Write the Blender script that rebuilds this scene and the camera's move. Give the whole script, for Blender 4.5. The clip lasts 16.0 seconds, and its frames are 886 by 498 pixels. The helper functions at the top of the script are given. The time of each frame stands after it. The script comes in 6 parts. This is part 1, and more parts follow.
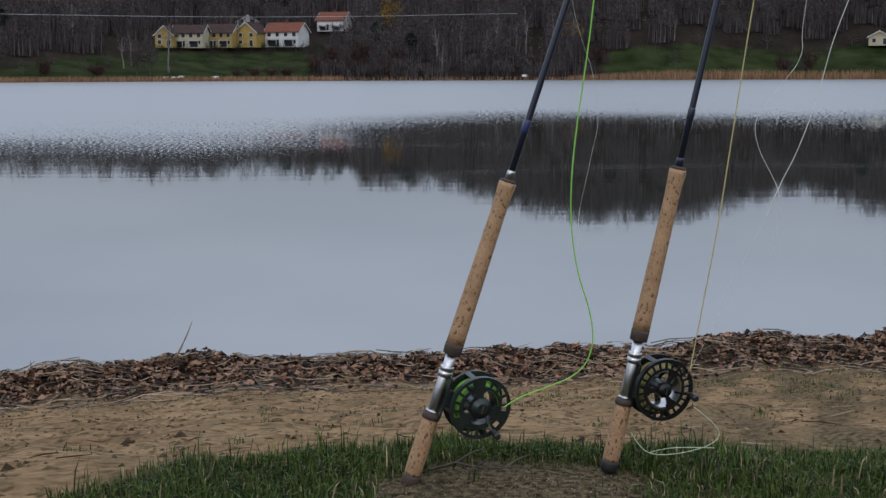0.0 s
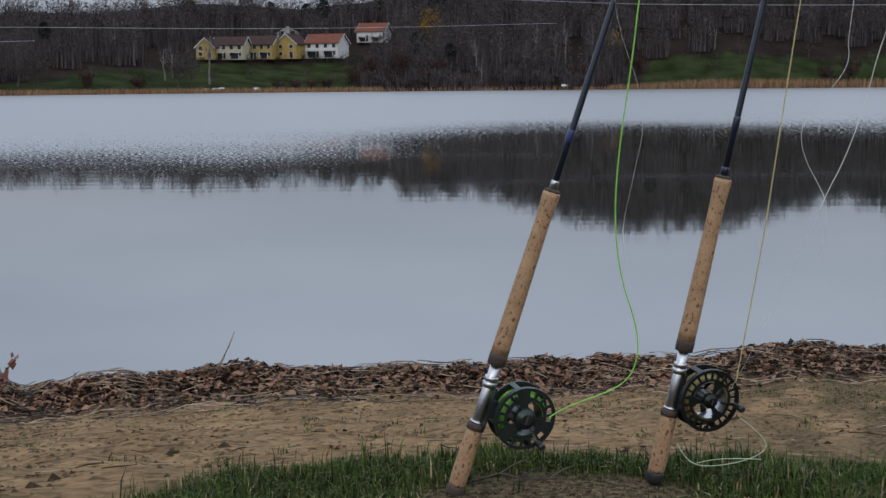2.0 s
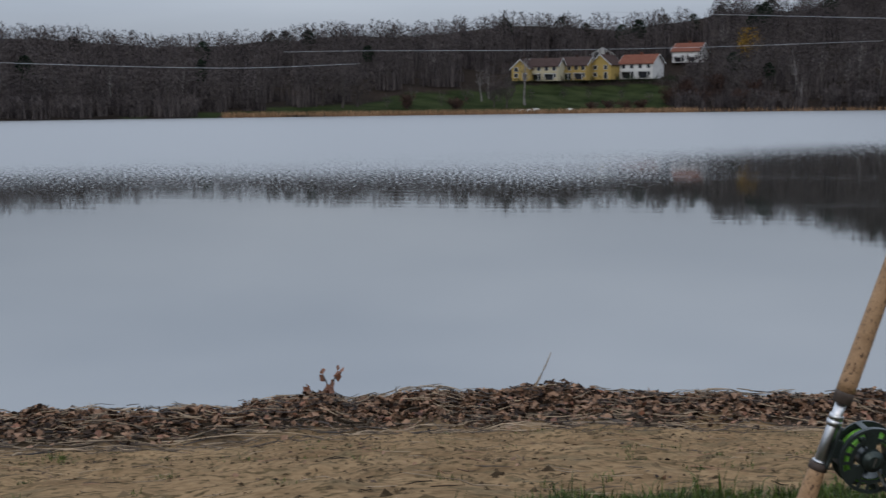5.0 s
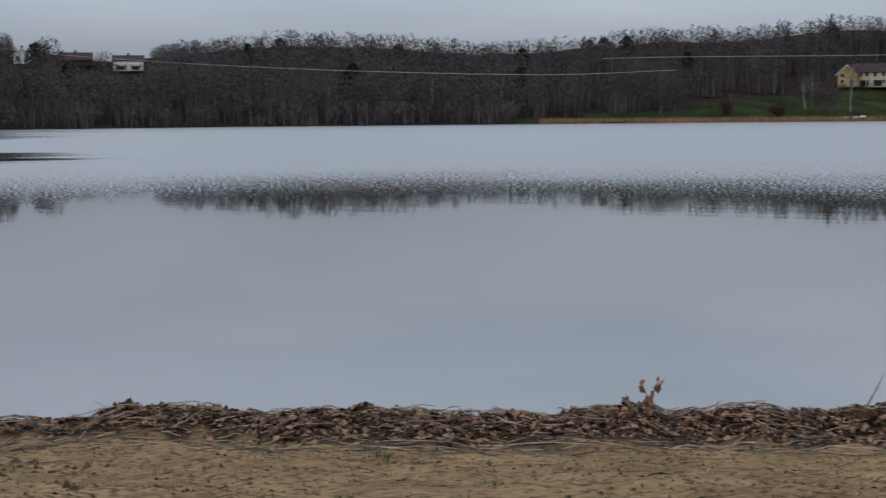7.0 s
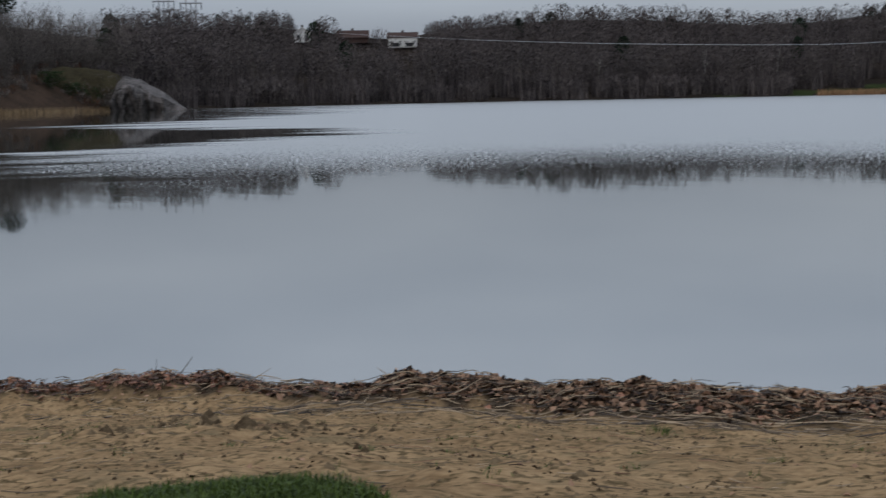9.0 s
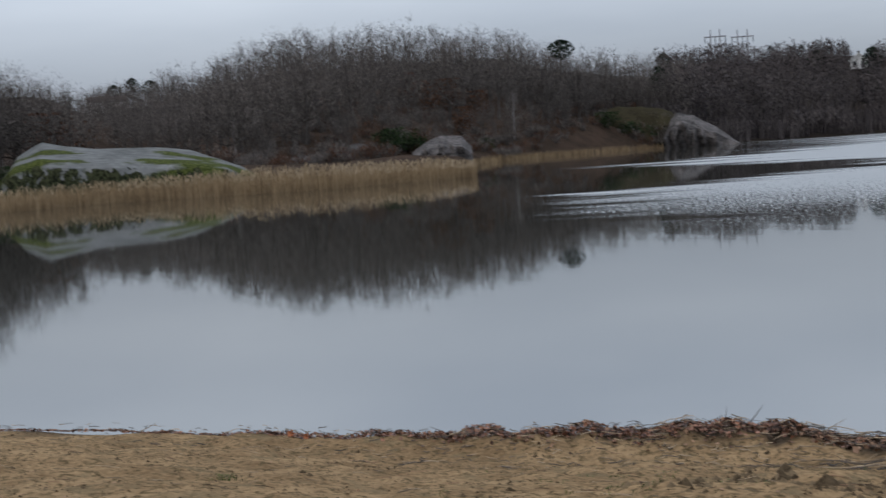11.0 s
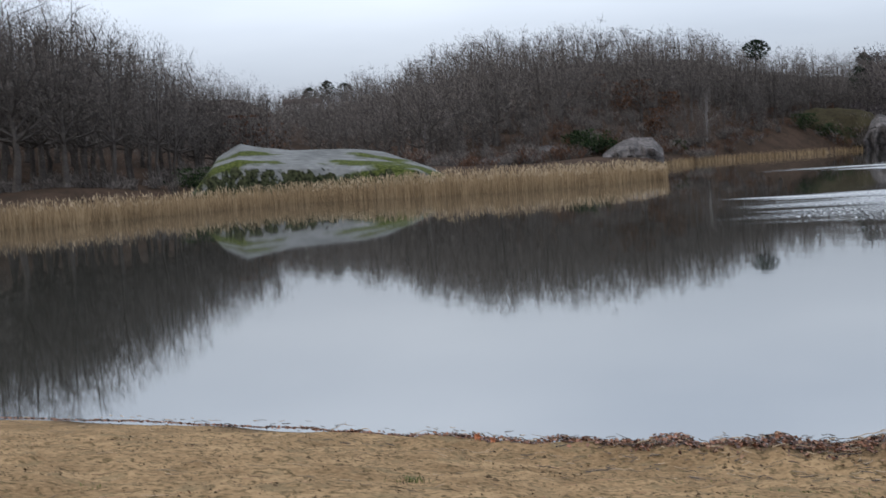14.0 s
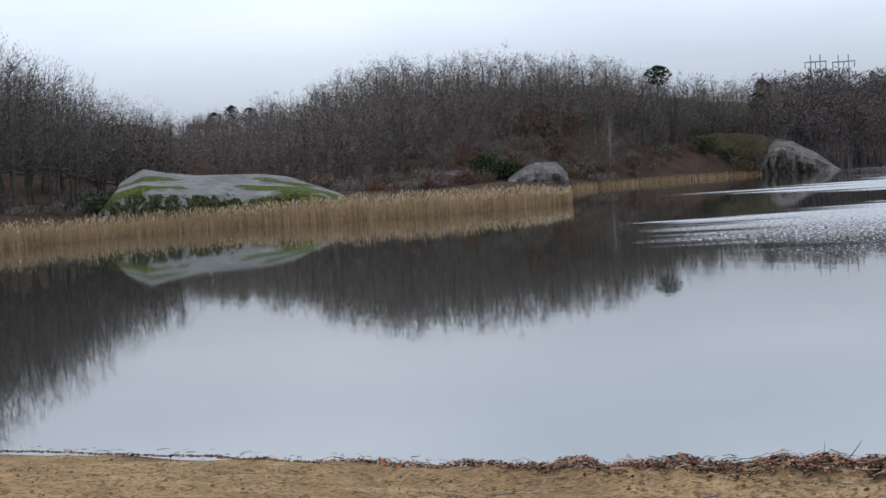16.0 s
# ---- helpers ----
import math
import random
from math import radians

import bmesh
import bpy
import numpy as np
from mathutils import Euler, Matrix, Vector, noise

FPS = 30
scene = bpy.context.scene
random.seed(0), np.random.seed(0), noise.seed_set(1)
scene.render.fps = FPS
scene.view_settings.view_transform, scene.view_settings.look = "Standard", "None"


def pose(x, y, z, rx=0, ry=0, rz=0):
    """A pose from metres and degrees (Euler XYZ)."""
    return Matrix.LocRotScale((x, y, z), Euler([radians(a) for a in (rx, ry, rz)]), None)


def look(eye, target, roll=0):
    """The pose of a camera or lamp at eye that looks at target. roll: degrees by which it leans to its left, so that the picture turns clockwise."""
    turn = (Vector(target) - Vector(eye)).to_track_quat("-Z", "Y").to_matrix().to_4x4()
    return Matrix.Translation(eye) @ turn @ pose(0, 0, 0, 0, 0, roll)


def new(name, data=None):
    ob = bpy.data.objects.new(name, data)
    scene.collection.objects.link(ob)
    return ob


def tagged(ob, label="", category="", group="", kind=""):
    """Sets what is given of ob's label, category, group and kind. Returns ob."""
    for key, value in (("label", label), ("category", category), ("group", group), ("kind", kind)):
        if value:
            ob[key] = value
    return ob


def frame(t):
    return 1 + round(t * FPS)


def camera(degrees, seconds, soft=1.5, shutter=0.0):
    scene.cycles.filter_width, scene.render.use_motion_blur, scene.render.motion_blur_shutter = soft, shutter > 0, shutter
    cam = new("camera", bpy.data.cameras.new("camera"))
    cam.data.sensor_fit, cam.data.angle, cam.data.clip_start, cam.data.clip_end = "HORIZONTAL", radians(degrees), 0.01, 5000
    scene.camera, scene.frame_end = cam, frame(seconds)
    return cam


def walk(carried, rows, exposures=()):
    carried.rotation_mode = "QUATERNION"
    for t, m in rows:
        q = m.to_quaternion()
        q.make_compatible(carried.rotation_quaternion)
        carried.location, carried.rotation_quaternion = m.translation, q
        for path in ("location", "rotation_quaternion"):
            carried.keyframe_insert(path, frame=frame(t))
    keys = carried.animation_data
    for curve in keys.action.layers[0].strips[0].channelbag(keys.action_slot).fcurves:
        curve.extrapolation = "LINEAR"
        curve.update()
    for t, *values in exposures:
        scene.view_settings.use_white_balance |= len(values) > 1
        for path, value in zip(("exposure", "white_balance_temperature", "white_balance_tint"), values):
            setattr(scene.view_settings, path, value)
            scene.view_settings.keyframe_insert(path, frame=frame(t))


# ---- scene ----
# ---------------------------------------------------------------- camera and its way
H = 1.70  # eye above the lake


# the eye drifts a little to the side as the body turns
DRIFT = ((0.0, 0.0, 0.0, 0.0), (3.0, -0.010, 0.004, 0.0), (5.5, -0.062, 0.036, 0.007), (7.0, -0.109, 0.055, 0.013), (8.5, -0.143, 0.052, 0.010), (9.0, -0.155, 0.043, 0.0), (9.5, -0.187, 0.025, 0.025), (10.0, -0.220, 0.008, 0.055), (12.3, -0.232, 0.002, 0.085), (16.0, -0.215, 0.013, 0.088))


def view(t, yaw, pitch, roll):
    x, y, z = (float(np.interp(t, [d[0] for d in DRIFT], [d[k] for d in DRIFT])) for k in (1, 2, 3))
    return t, pose(x, y, H + z, 90 + pitch, 0, yaw) @ pose(0, 0, 0, 0, 0, -roll)


cam = camera(34.78, 16.0, soft=1.45, shutter=0.4)
walk(cam, [view(*row) for row in (
    (0.0, 0.00, -7.05, 0.14), (0.5, 0.25, -6.84, 0.16), (1.0, 0.56, -6.58, 0.29), (1.5, 0.83, -6.50, 0.31),
    (2.0, 1.62, -6.63, 0.47), (2.5, 2.71, -6.44, 0.57), (3.0, 4.43, -6.23, 0.57), (3.2, 5.10, -6.17, 0.58),
    (5.3, 15.90, -5.60, 0.50), (5.5, 17.09, -5.55, 0.40), (6.0, 21.00, -5.49, 0.00), (6.5, 23.57, -5.32, 0.08), (7.0, 26.90, -5.32, 0.40),
    (7.5, 29.55, -5.25, 0.70), (8.0, 32.39, -5.75, 0.74), (8.5, 34.98, -6.15, 0.90), (9.0, 37.82, -6.23, 1.02),
    (9.5, 42.36, -6.82, 2.45), (10.0, 49.56, -5.25, 2.85), (10.2, 52.28, -5.00, 3.02), (11.2, 61.20, -3.60, 3.70),
    (12.3, 65.90, -2.62, 3.90), (12.5, 67.05, -2.93, 3.60), (13.0, 69.33, -2.75, 2.72), (13.5, 68.35, -1.76, 3.16),
    (14.0, 67.61, -3.43, 3.40), (14.5, 65.60, -3.44, 3.05), (15.0, 64.97, -3.35, 3.39), (15.5, 64.83, -3.13, 3.39),
    (16.0, 63.77, -2.66, 3.54))],
    exposures=((0.0, 0.03, 6250, 12), (3.0, 0.02, 6300, 11), (5.5, -0.04, 6350, 10), (9.0, -0.08, 6450, 9), (10.2, -0.12, 6450, 9), (12.3, 0.60, 6500, 10), (16.0, 0.60, 6480, 10)))

# ---------------------------------------------------------------- sky and daylight
world = bpy.data.worlds.new("sky")
scene.world = world
world.use_nodes = True
wn, wl = world.node_tree.nodes, world.node_tree.links
back = wn["Background"]
sky = wn.new("ShaderNodeTexSky")
sky.sky_type, sky.sun_disc = "NISHITA", False
sky.sun_elevation, sky.sun_rotation = radians(28), radians(160)
sky.air_density, sky.dust_density = 1.0, 3.0
dim = wn.new("ShaderNodeMix")
dim.data_type, dim.blend_type = "RGBA", "MULTIPLY"
dim.inputs[0].default_value = 1.0
dim.inputs[7].default_value = (0.10, 0.10, 0.10, 1)
wl.new(sky.outputs[0], dim.inputs[6])
# a closed cloud deck, a little brighter towards the zenith, with soft billows
co = wn.new("ShaderNodeTexCoord")
mapc = wn.new("ShaderNodeMapping")
mapc.inputs["Scale"].default_value = (1.0, 1.0, 5.0)
cl = wn.new("ShaderNodeTexNoise")
cl.inputs["Scale"].default_value, cl.inputs["Detail"].default_value = 2.2, 5.0
wl.new(co.outputs["Generated"], mapc.inputs[0])
wl.new(mapc.outputs[0], cl.inputs["Vector"])
deck = wn.new("ShaderNodeValToRGB")
deck.color_ramp.elements[0].position, deck.color_ramp.elements[0].color = 0.30, (0.52, 0.585, 0.70, 1)
deck.color_ramp.elements[1].position, deck.color_ramp.elements[1].color = 0.70, (0.69, 0.755, 0.86, 1)
wl.new(cl.outputs["Fac"], deck.inputs[0])
mixs = wn.new("ShaderNodeMix")
mixs.data_type = "RGBA"
mixs.inputs[0].default_value = 0.85
wl.new(dim.outputs[2], mixs.inputs[6])
wl.new(deck.outputs[0], mixs.inputs[7])
zen = wn.new("ShaderNodeSeparateXYZ")
wl.new(co.outputs["Generated"], zen.inputs[0])
rise_node = wn.new("ShaderNodeValToRGB")
lift = ((0.0, 0.36), (0.07, 0.74), (0.18, 1.22), (0.36, 1.80), (1.0, 2.40))
while len(rise_node.color_ramp.elements) < len(lift):
    rise_node.color_ramp.elements.new(0.5)
for k, (height, value) in enumerate(lift):
    rise_node.color_ramp.elements[k].position, rise_node.color_ramp.elements[k].color = height, (value / 2.5,) * 3 + (1,)
gain = wn.new("ShaderNodeMath")
gain.operation = "MULTIPLY"
gain.inputs[1].default_value = 2.5
wl.new(zen.outputs[2], rise_node.inputs[0])
wl.new(rise_node.outputs[0], gain.inputs[0])
wl.new(gain.outputs[0], back.inputs[1])
wl.new(mixs.outputs[2], back.inputs[0])

sun = new("sun", bpy.data.lights.new("sun", "SUN"))
sun.data.energy, sun.data.angle, sun.data.color = 0.5, radians(25), (1.0, 0.96, 0.9)
sun.matrix_world = look((0, 0, 0), (0.30, 0.82, -0.47))

# ---------------------------------------------------------------- materials


def mat(name, dark, light, scale=8.0, rough=0.8, metal=0.0, bump=0.0, fine=6.0, island=0.0, spread=(0.3, 0.7), stretch=(1, 1, 1), ior=1.45, local=True):
    """A surface of two tones mixed by coarse and fine grain, with relief; island: how far single pieces differ in tone."""
    m = bpy.data.materials.new(name)
    m.use_nodes = True
    n, l = m.node_tree.nodes, m.node_tree.links
    b = n["Principled BSDF"]
    b.inputs["Roughness"].default_value, b.inputs["Metallic"].default_value, b.inputs["IOR"].default_value = rough, metal, ior
    tc = n.new("ShaderNodeTexCoord")
    mp = n.new("ShaderNodeMapping")
    mp.inputs["Scale"].default_value = stretch
    l.new(tc.outputs["Object"], mp.inputs[0])
    a, c = n.new("ShaderNodeTexNoise"), n.new("ShaderNodeTexNoise")
    a.inputs["Scale"].default_value, a.inputs["Detail"].default_value = scale, 4.0
    c.inputs["Scale"].default_value, c.inputs["Detail"].default_value = scale * fine, 5.0
    for q in (a, c):
        l.new(mp.outputs[0], q.inputs["Vector"])
    half = n.new("ShaderNodeMath")
    half.operation = "MULTIPLY_ADD"
    half.inputs[1].default_value, half.inputs[2].default_value = 0.5, 0.0
    l.new(a.outputs["Fac"], half.inputs[0])
    add = n.new("ShaderNodeMath")
    add.operation = "MULTIPLY_ADD"
    add.inputs[1].default_value = 0.5
    l.new(c.outputs["Fac"], add.inputs[0])
    l.new(half.outputs[0], add.inputs[2])
    fac = add.outputs[0]
    if island:
        geo, rnd = n.new("ShaderNodeNewGeometry"), n.new("ShaderNodeMath")
        rnd.operation = "MULTIPLY_ADD"
        rnd.inputs[1].default_value = island
        l.new(geo.outputs["Random Per Island"], rnd.inputs[0])
        sh = n.new("ShaderNodeMath")
        sh.operation = "SUBTRACT"
        sh.inputs[1].default_value = island / 2
        l.new(fac, sh.inputs[0])
        l.new(sh.outputs[0], rnd.inputs[2])
        fac = rnd.outputs[0]
    ramp = n.new("ShaderNodeValToRGB")
    ramp.color_ramp.elements[0].position, ramp.color_ramp.elements[0].color = spread[0], (*dark, 1)
    ramp.color_ramp.elements[1].position, ramp.color_ramp.elements[1].color = spread[1], (*light, 1)
    l.new(fac, ramp.inputs[0])
    l.new(ramp.outputs[0], b.inputs["Base Color"])
    if bump:
        bp = n.new("ShaderNodeBump")
        bp.inputs["Strength"].default_value, bp.inputs["Distance"].default_value = 0.8, bump
        l.new(add.outputs[0], bp.inputs["Height"])
        l.new(bp.outputs[0], b.inputs["Normal"])
    return m


SAND = mat("beach_sand", (0.112, 0.070, 0.036), (0.236, 0.156, 0.084), 2.6, 0.95, bump=0.02, fine=14, spread=(0.36, 0.62), ior=1.06)
MULCH = mat("bare_earth", (0.07, 0.05, 0.035), (0.26, 0.19, 0.13), 9, 0.95, bump=0.02, fine=9, ior=1.06)
TURF = mat("turf_soil", (0.035, 0.045, 0.018), (0.10, 0.10, 0.045), 8, 0.95, bump=0.02, ior=1.06)
LAWN = mat("lawn", (0.012, 0.026, 0.006), (0.036, 0.056, 0.014), 0.05, 0.95, fine=12, bump=0.1, ior=1.06)
FOREST = mat("forest_floor", (0.008, 0.007, 0.006), (0.030, 0.022, 0.017), 0.08, 0.95, fine=10, bump=0.3, ior=1.06)
HEATH = mat("leaf_covered_slope", (0.015, 0.012, 0.009), (0.058, 0.037, 0.026), 0.3, 0.95, fine=9, bump=0.3, ior=1.06)
BED = mat("lake_bed", (0.03, 0.03, 0.022), (0.07, 0.06, 0.045), 0.5, 0.95)
BARK = mat("grey_bark", (0.030, 0.026, 0.024), (0.095, 0.083, 0.074), 1.5, 0.9, bump=0.03, ior=1.06)
BIRCH = mat("birch_bark", (0.16, 0.14, 0.13), (0.52, 0.49, 0.47), 1.2, 0.8, stretch=(1, 1, 0.4))
# lighter and cooler than bare wood: aerial haze is mixed into the colour
TWIG = mat("bare_twigs", (0.042, 0.037, 0.034), (0.150, 0.130, 0.117), 0.4, 0.9, island=0.7, ior=1.06)
BIRCHFAR = mat("far_birch_bark", (0.07, 0.062, 0.058), (0.24, 0.225, 0.215), 0.6, 0.85, ior=1.06)
BROWNTWIG = mat("brown_bush_twigs", (0.018, 0.012, 0.011), (0.070, 0.043, 0.034), 0.3, 0.9, island=0.7, ior=1.06)
# haze over the lake is put into this greyer twig colour
TWIGF = mat("far_bare_twigs", (0.025, 0.022, 0.023), (0.098, 0.083, 0.079), 0.1, 0.9, island=0.7, ior=1.06)
RUSTY = mat("rusty_leaves", (0.038, 0.020, 0.013), (0.100, 0.052, 0.032), 0.6, 0.9, island=0.7, ior=1.06)
YELLOW_LEAF = mat("yellow_leaves", (0.10, 0.06, 0.015), (0.26, 0.16, 0.035), 0.6, 0.9, island=0.6, ior=1.06)
NEEDLE = mat("pine_needles", (0.006, 0.011, 0.008), (0.022, 0.032, 0.020), 0.8, 0.9, island=0.6, ior=1.06)
SHRUB = mat("green_shrub", (0.010, 0.018, 0.009), (0.036, 0.050, 0.022), 0.8, 0.9, island=0.6, ior=1.06)
REED = mat("dry_reed", (0.115, 0.078, 0.044), (0.265, 0.190, 0.112), 0.35, 0.9, island=0.6, ior=1.06)
PLUME = mat("reed_plume", (0.20, 0.145, 0.088), (0.38, 0.30, 0.205), 0.6, 0.95, island=0.5, ior=1.06)
FARREED = mat("far_dry_reed", (0.12, 0.072, 0.040), (0.27, 0.165, 0.095), 0.1, 0.9, island=0.6, ior=1.06)
LEAF = mat("fallen_leaf", (0.016, 0.010, 0.007), (0.235, 0.140, 0.088), 6, 0.75, island=1.3, spread=(0.15, 0.9), ior=1.2)
REDLEAF = mat("red_brown_leaf", (0.045, 0.018, 0.010), (0.20, 0.085, 0.045), 6, 0.7, island=1.1, spread=(0.15, 0.9))
STEM = mat("washed_stem", (0.06, 0.043, 0.028), (0.28, 0.205, 0.13), 8, 0.8, island=1.1, spread=(0.15, 0.85))
DARKWOOD = mat("wet_dark_wood", (0.015, 0.012, 0.010), (0.06, 0.045, 0.035), 12, 0.7, island=0.4)
GRASS = mat("grass_blade", (0.008, 0.018, 0.003), (0.058, 0.084, 0.015), 6, 0.6, island=0.9, spread=(0.15, 0.85), ior=1.2)
STRAW = mat("straw_blade", (0.10, 0.07, 0.035), (0.25, 0.19, 0.10), 8, 0.8, island=0.8)
KNOLL = mat("dry_knoll_grass", (0.015, 0.012, 0.008), (0.042, 0.036, 0.020), 0.3, 0.95, bump=0.2, ior=1.06)
CLOD = mat("damp_clod", (0.035, 0.024, 0.014), (0.12, 0.085, 0.05), 20, 0.95, bump=0.01, island=0.5, ior=1.06)


def water_material():
    """Still water near by, a wind-ruffled sheet farther out, with calm streaks between."""
    m = bpy.data.materials.new("lake_water")
    m.use_nodes = True
    n, l = m.node_tree.nodes, m.node_tree.links
    b = n["Principled BSDF"]
    b.inputs["Base Color"].default_value = (0.020, 0.020, 0.016, 1)
    b.inputs["IOR"].default_value = 3.6
    geo, sep = n.new("ShaderNodeNewGeometry"), n.new("ShaderNodeSeparateXYZ")
    l.new(geo.outputs["Position"], sep.inputs[0])

    def math_node(op, a, c=None, d=None):
        q = n.new("ShaderNodeMath")
        q.operation = op
        for i, v in enumerate((a, c, d)):
            if v is not None:
                if isinstance(v, (int, float)):
                    q.inputs[i].default_value = v
                else:
                    l.new(v, q.inputs[i])
        return q.outputs[0]

    def ramp_node(v, lo, hi):
        q = n.new("ShaderNodeMapRange")
        q.interpolation_type = "SMOOTHSTEP"
        q.inputs["From Min"].default_value, q.inputs["From Max"].default_value = lo, hi
        l.new(v, q.inputs["Value"])
        return q.outputs["Result"]
    x, y = sep.outputs[0], sep.outputs[1]
    r = math_node("SQRT", math_node("ADD", math_node("MULTIPLY", x, x), math_node("MULTIPLY", y, y)))
    az = math_node("ARCTAN2", math_node("MULTIPLY", x, -1.0), y)
    lr = math_node("LOGARITHM", math_node("MAXIMUM", r, 1.0), 2.718)
    comb = n.new("ShaderNodeCombineXYZ")
    l.new(math_node("MULTIPLY", az, 3.0), comb.inputs[0])
    l.new(math_node("MULTIPLY", lr, 2.2), comb.inputs[1])
    st = n.new("ShaderNodeTexNoise")
    st.inputs["Scale"].default_value, st.inputs["Detail"].default_value = 1.0, 3.0
    l.new(comb.outputs[0], st.inputs["Vector"])
    wob = math_node("MULTIPLY_ADD", st.outputs["Fac"], 0.5, -0.25)
    comb2 = n.new("ShaderNodeCombineXYZ")
    l.new(math_node("MULTIPLY", az, 400.0), comb2.inputs[0])
    l.new(math_node("MULTIPLY", lr, 250.0), comb2.inputs[1])
    sp = n.new("ShaderNodeTexNoise")
    sp.inputs["Scale"].default_value, sp.inputs["Detail"].default_value = 1.0, 2.0
    l.new(comb2.outputs[0], sp.inputs["Vector"])
    speck = math_node("MULTIPLY_ADD", sp.outputs["Fac"], 1.7, -0.85)
    edge = math_node("ADD", math_node("ADD", math_node("MULTIPLY_ADD", ramp_node(az, -0.05, 0.20), 0.42, lr), wob), speck)
    ruffled = ramp_node(edge, 3.90, 4.15)
    # the lee of the headland: how far round the ruffled water reaches, by distance
    reach = n.new("ShaderNodeValToRGB")
    stops = ((3.40, .86), (3.66, .955), (3.92, .93), (4.06, .80), (4.20, .70), (4.32, .74), (4.42, .86), (4.58, .90), (4.74, .84), (4.88, .79), (5.10, .76), (5.70, .80))
    while len(reach.color_ramp.elements) < len(stops):
        reach.color_ramp.elements.new(0.5)
    for k, (d, v) in enumerate(stops):
        reach.color_ramp.elements[k].position, reach.color_ramp.elements[k].color = (d - 3.4) / 2.4, (v, v, v, 1)
    l.new(math_node("MULTIPLY_ADD", lr, 1 / 2.4, -3.4 / 2.4), reach.inputs[0])
    comb3 = n.new("ShaderNodeCombineXYZ")
    l.new(math_node("MULTIPLY", az, 5.0), comb3.inputs[0])
    l.new(math_node("MULTIPLY", lr, 15.0), comb3.inputs[1])
    sk = n.new("ShaderNodeTexNoise")
    sk.inputs["Scale"].default_value, sk.inputs["Detail"].default_value = 1.0, 3.0
    l.new(comb3.outputs[0], sk.inputs["Vector"])
    streak = math_node("MULTIPLY_ADD", sk.outputs["Fac"], 0.34, -0.17)
    lee = ramp_node(math_node("ADD", math_node("SUBTRACT", reach.outputs[0], az), math_node("ADD", math_node("MULTIPLY", wob, 0.25), math_node("MULTIPLY_ADD", speck, 0.06, streak))), -0.05, 0.05)


    mask = math_node("MULTIPLY", ruffled, lee)
    l.new(math_node("MULTIPLY_ADD", mask, 0.27, 0.03), b.inputs["Roughness"])
    # small ripples on the still part
    mp = n.new("ShaderNodeMapping")
    mp.inputs["Rotation"].default_value = (0, 0, radians(20))
    mp.inputs["Scale"].default_value = (0.35, 1.6, 1.0)
    l.new(geo.outputs["Position"], mp.inputs[0])
    rp = n.new("ShaderNodeTexNoise")
    rp.inputs["Scale"].default_value, rp.inputs["Detail"].default_value = 0.8, 2.0
    l.new(mp.outputs[0], rp.inputs["Vector"])
    bp = n.new("ShaderNodeBump")
    bp.inputs["Strength"].default_value, bp.inputs["Distance"].default_value = 0.5, 0.002
    l.new(rp.outputs["Fac"], bp.inputs["Height"])
    l.new(bp.outputs[0], b.inputs["Normal"])
    return m


def rock_material(name, moss, tone=1.0):
    """Pale granite with dark cracks and streaks, and a dark olive tone on the steeper faces."""
    m = mat(name, (0.022 * tone, 0.023 * tone, 0.021 * tone), (0.34 * tone, 0.30 * tone, 0.285 * tone), 0.6, 0.9, bump=0.12, fine=5, spread=(0.34, 0.70), stretch=(0.8, 1, 1.6), ior=1.1)
    n, l = m.node_tree.nodes, m.node_tree.links
    b = n["Principled BSDF"]
    ramp = next(q for q in n if q.type == "VALTORGB")
    tc, geo, sep = n.new("ShaderNodeTexCoord"), n.new("ShaderNodeNewGeometry"), n.new("ShaderNodeSeparateXYZ")
    l.new(geo.outputs["Normal"], sep.inputs[0])
    nz = n.new("ShaderNodeTexNoise")
    nz.inputs["Scale"].default_value, nz.inputs["Detail"].default_value = 0.8, 9
    l.new(tc.outputs["Object"], nz.inputs["Vector"])
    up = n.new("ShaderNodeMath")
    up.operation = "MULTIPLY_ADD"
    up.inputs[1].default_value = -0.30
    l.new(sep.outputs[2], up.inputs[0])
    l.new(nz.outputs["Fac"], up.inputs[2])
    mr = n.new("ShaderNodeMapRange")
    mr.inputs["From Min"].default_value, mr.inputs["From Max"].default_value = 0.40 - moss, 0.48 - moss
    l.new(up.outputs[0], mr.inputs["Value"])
    fine = n.new("ShaderNodeTexNoise")
    fine.inputs["Scale"].default_value, fine.inputs["Detail"].default_value = 4.0, 6
    l.new(tc.outputs["Object"], fine.inputs["Vector"])
    gr = n.new("ShaderNodeValToRGB")
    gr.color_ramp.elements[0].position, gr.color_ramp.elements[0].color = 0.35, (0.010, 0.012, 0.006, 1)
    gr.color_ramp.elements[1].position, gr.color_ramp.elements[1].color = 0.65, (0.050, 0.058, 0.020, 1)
    l.new(fine.outputs["Fac"], gr.inputs[0])
    mx = n.new("ShaderNodeMix")
    mx.data_type = "RGBA"
    l.new(mr.outputs["Result"], mx.inputs[0])
    l.new(ramp.outputs[0], mx.inputs[6])
    l.new(gr.outputs[0], mx.inputs[7])
    l.new(mx.outputs[2], b.inputs["Base Color"])
    return m


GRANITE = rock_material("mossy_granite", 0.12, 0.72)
CLIFF = rock_material("grey_cliff", -0.6, 0.46)
WATER = water_material()

# ---------------------------------------------------------------- tools for meshes
rng = np.random.default_rng(7)


TABLES = {}


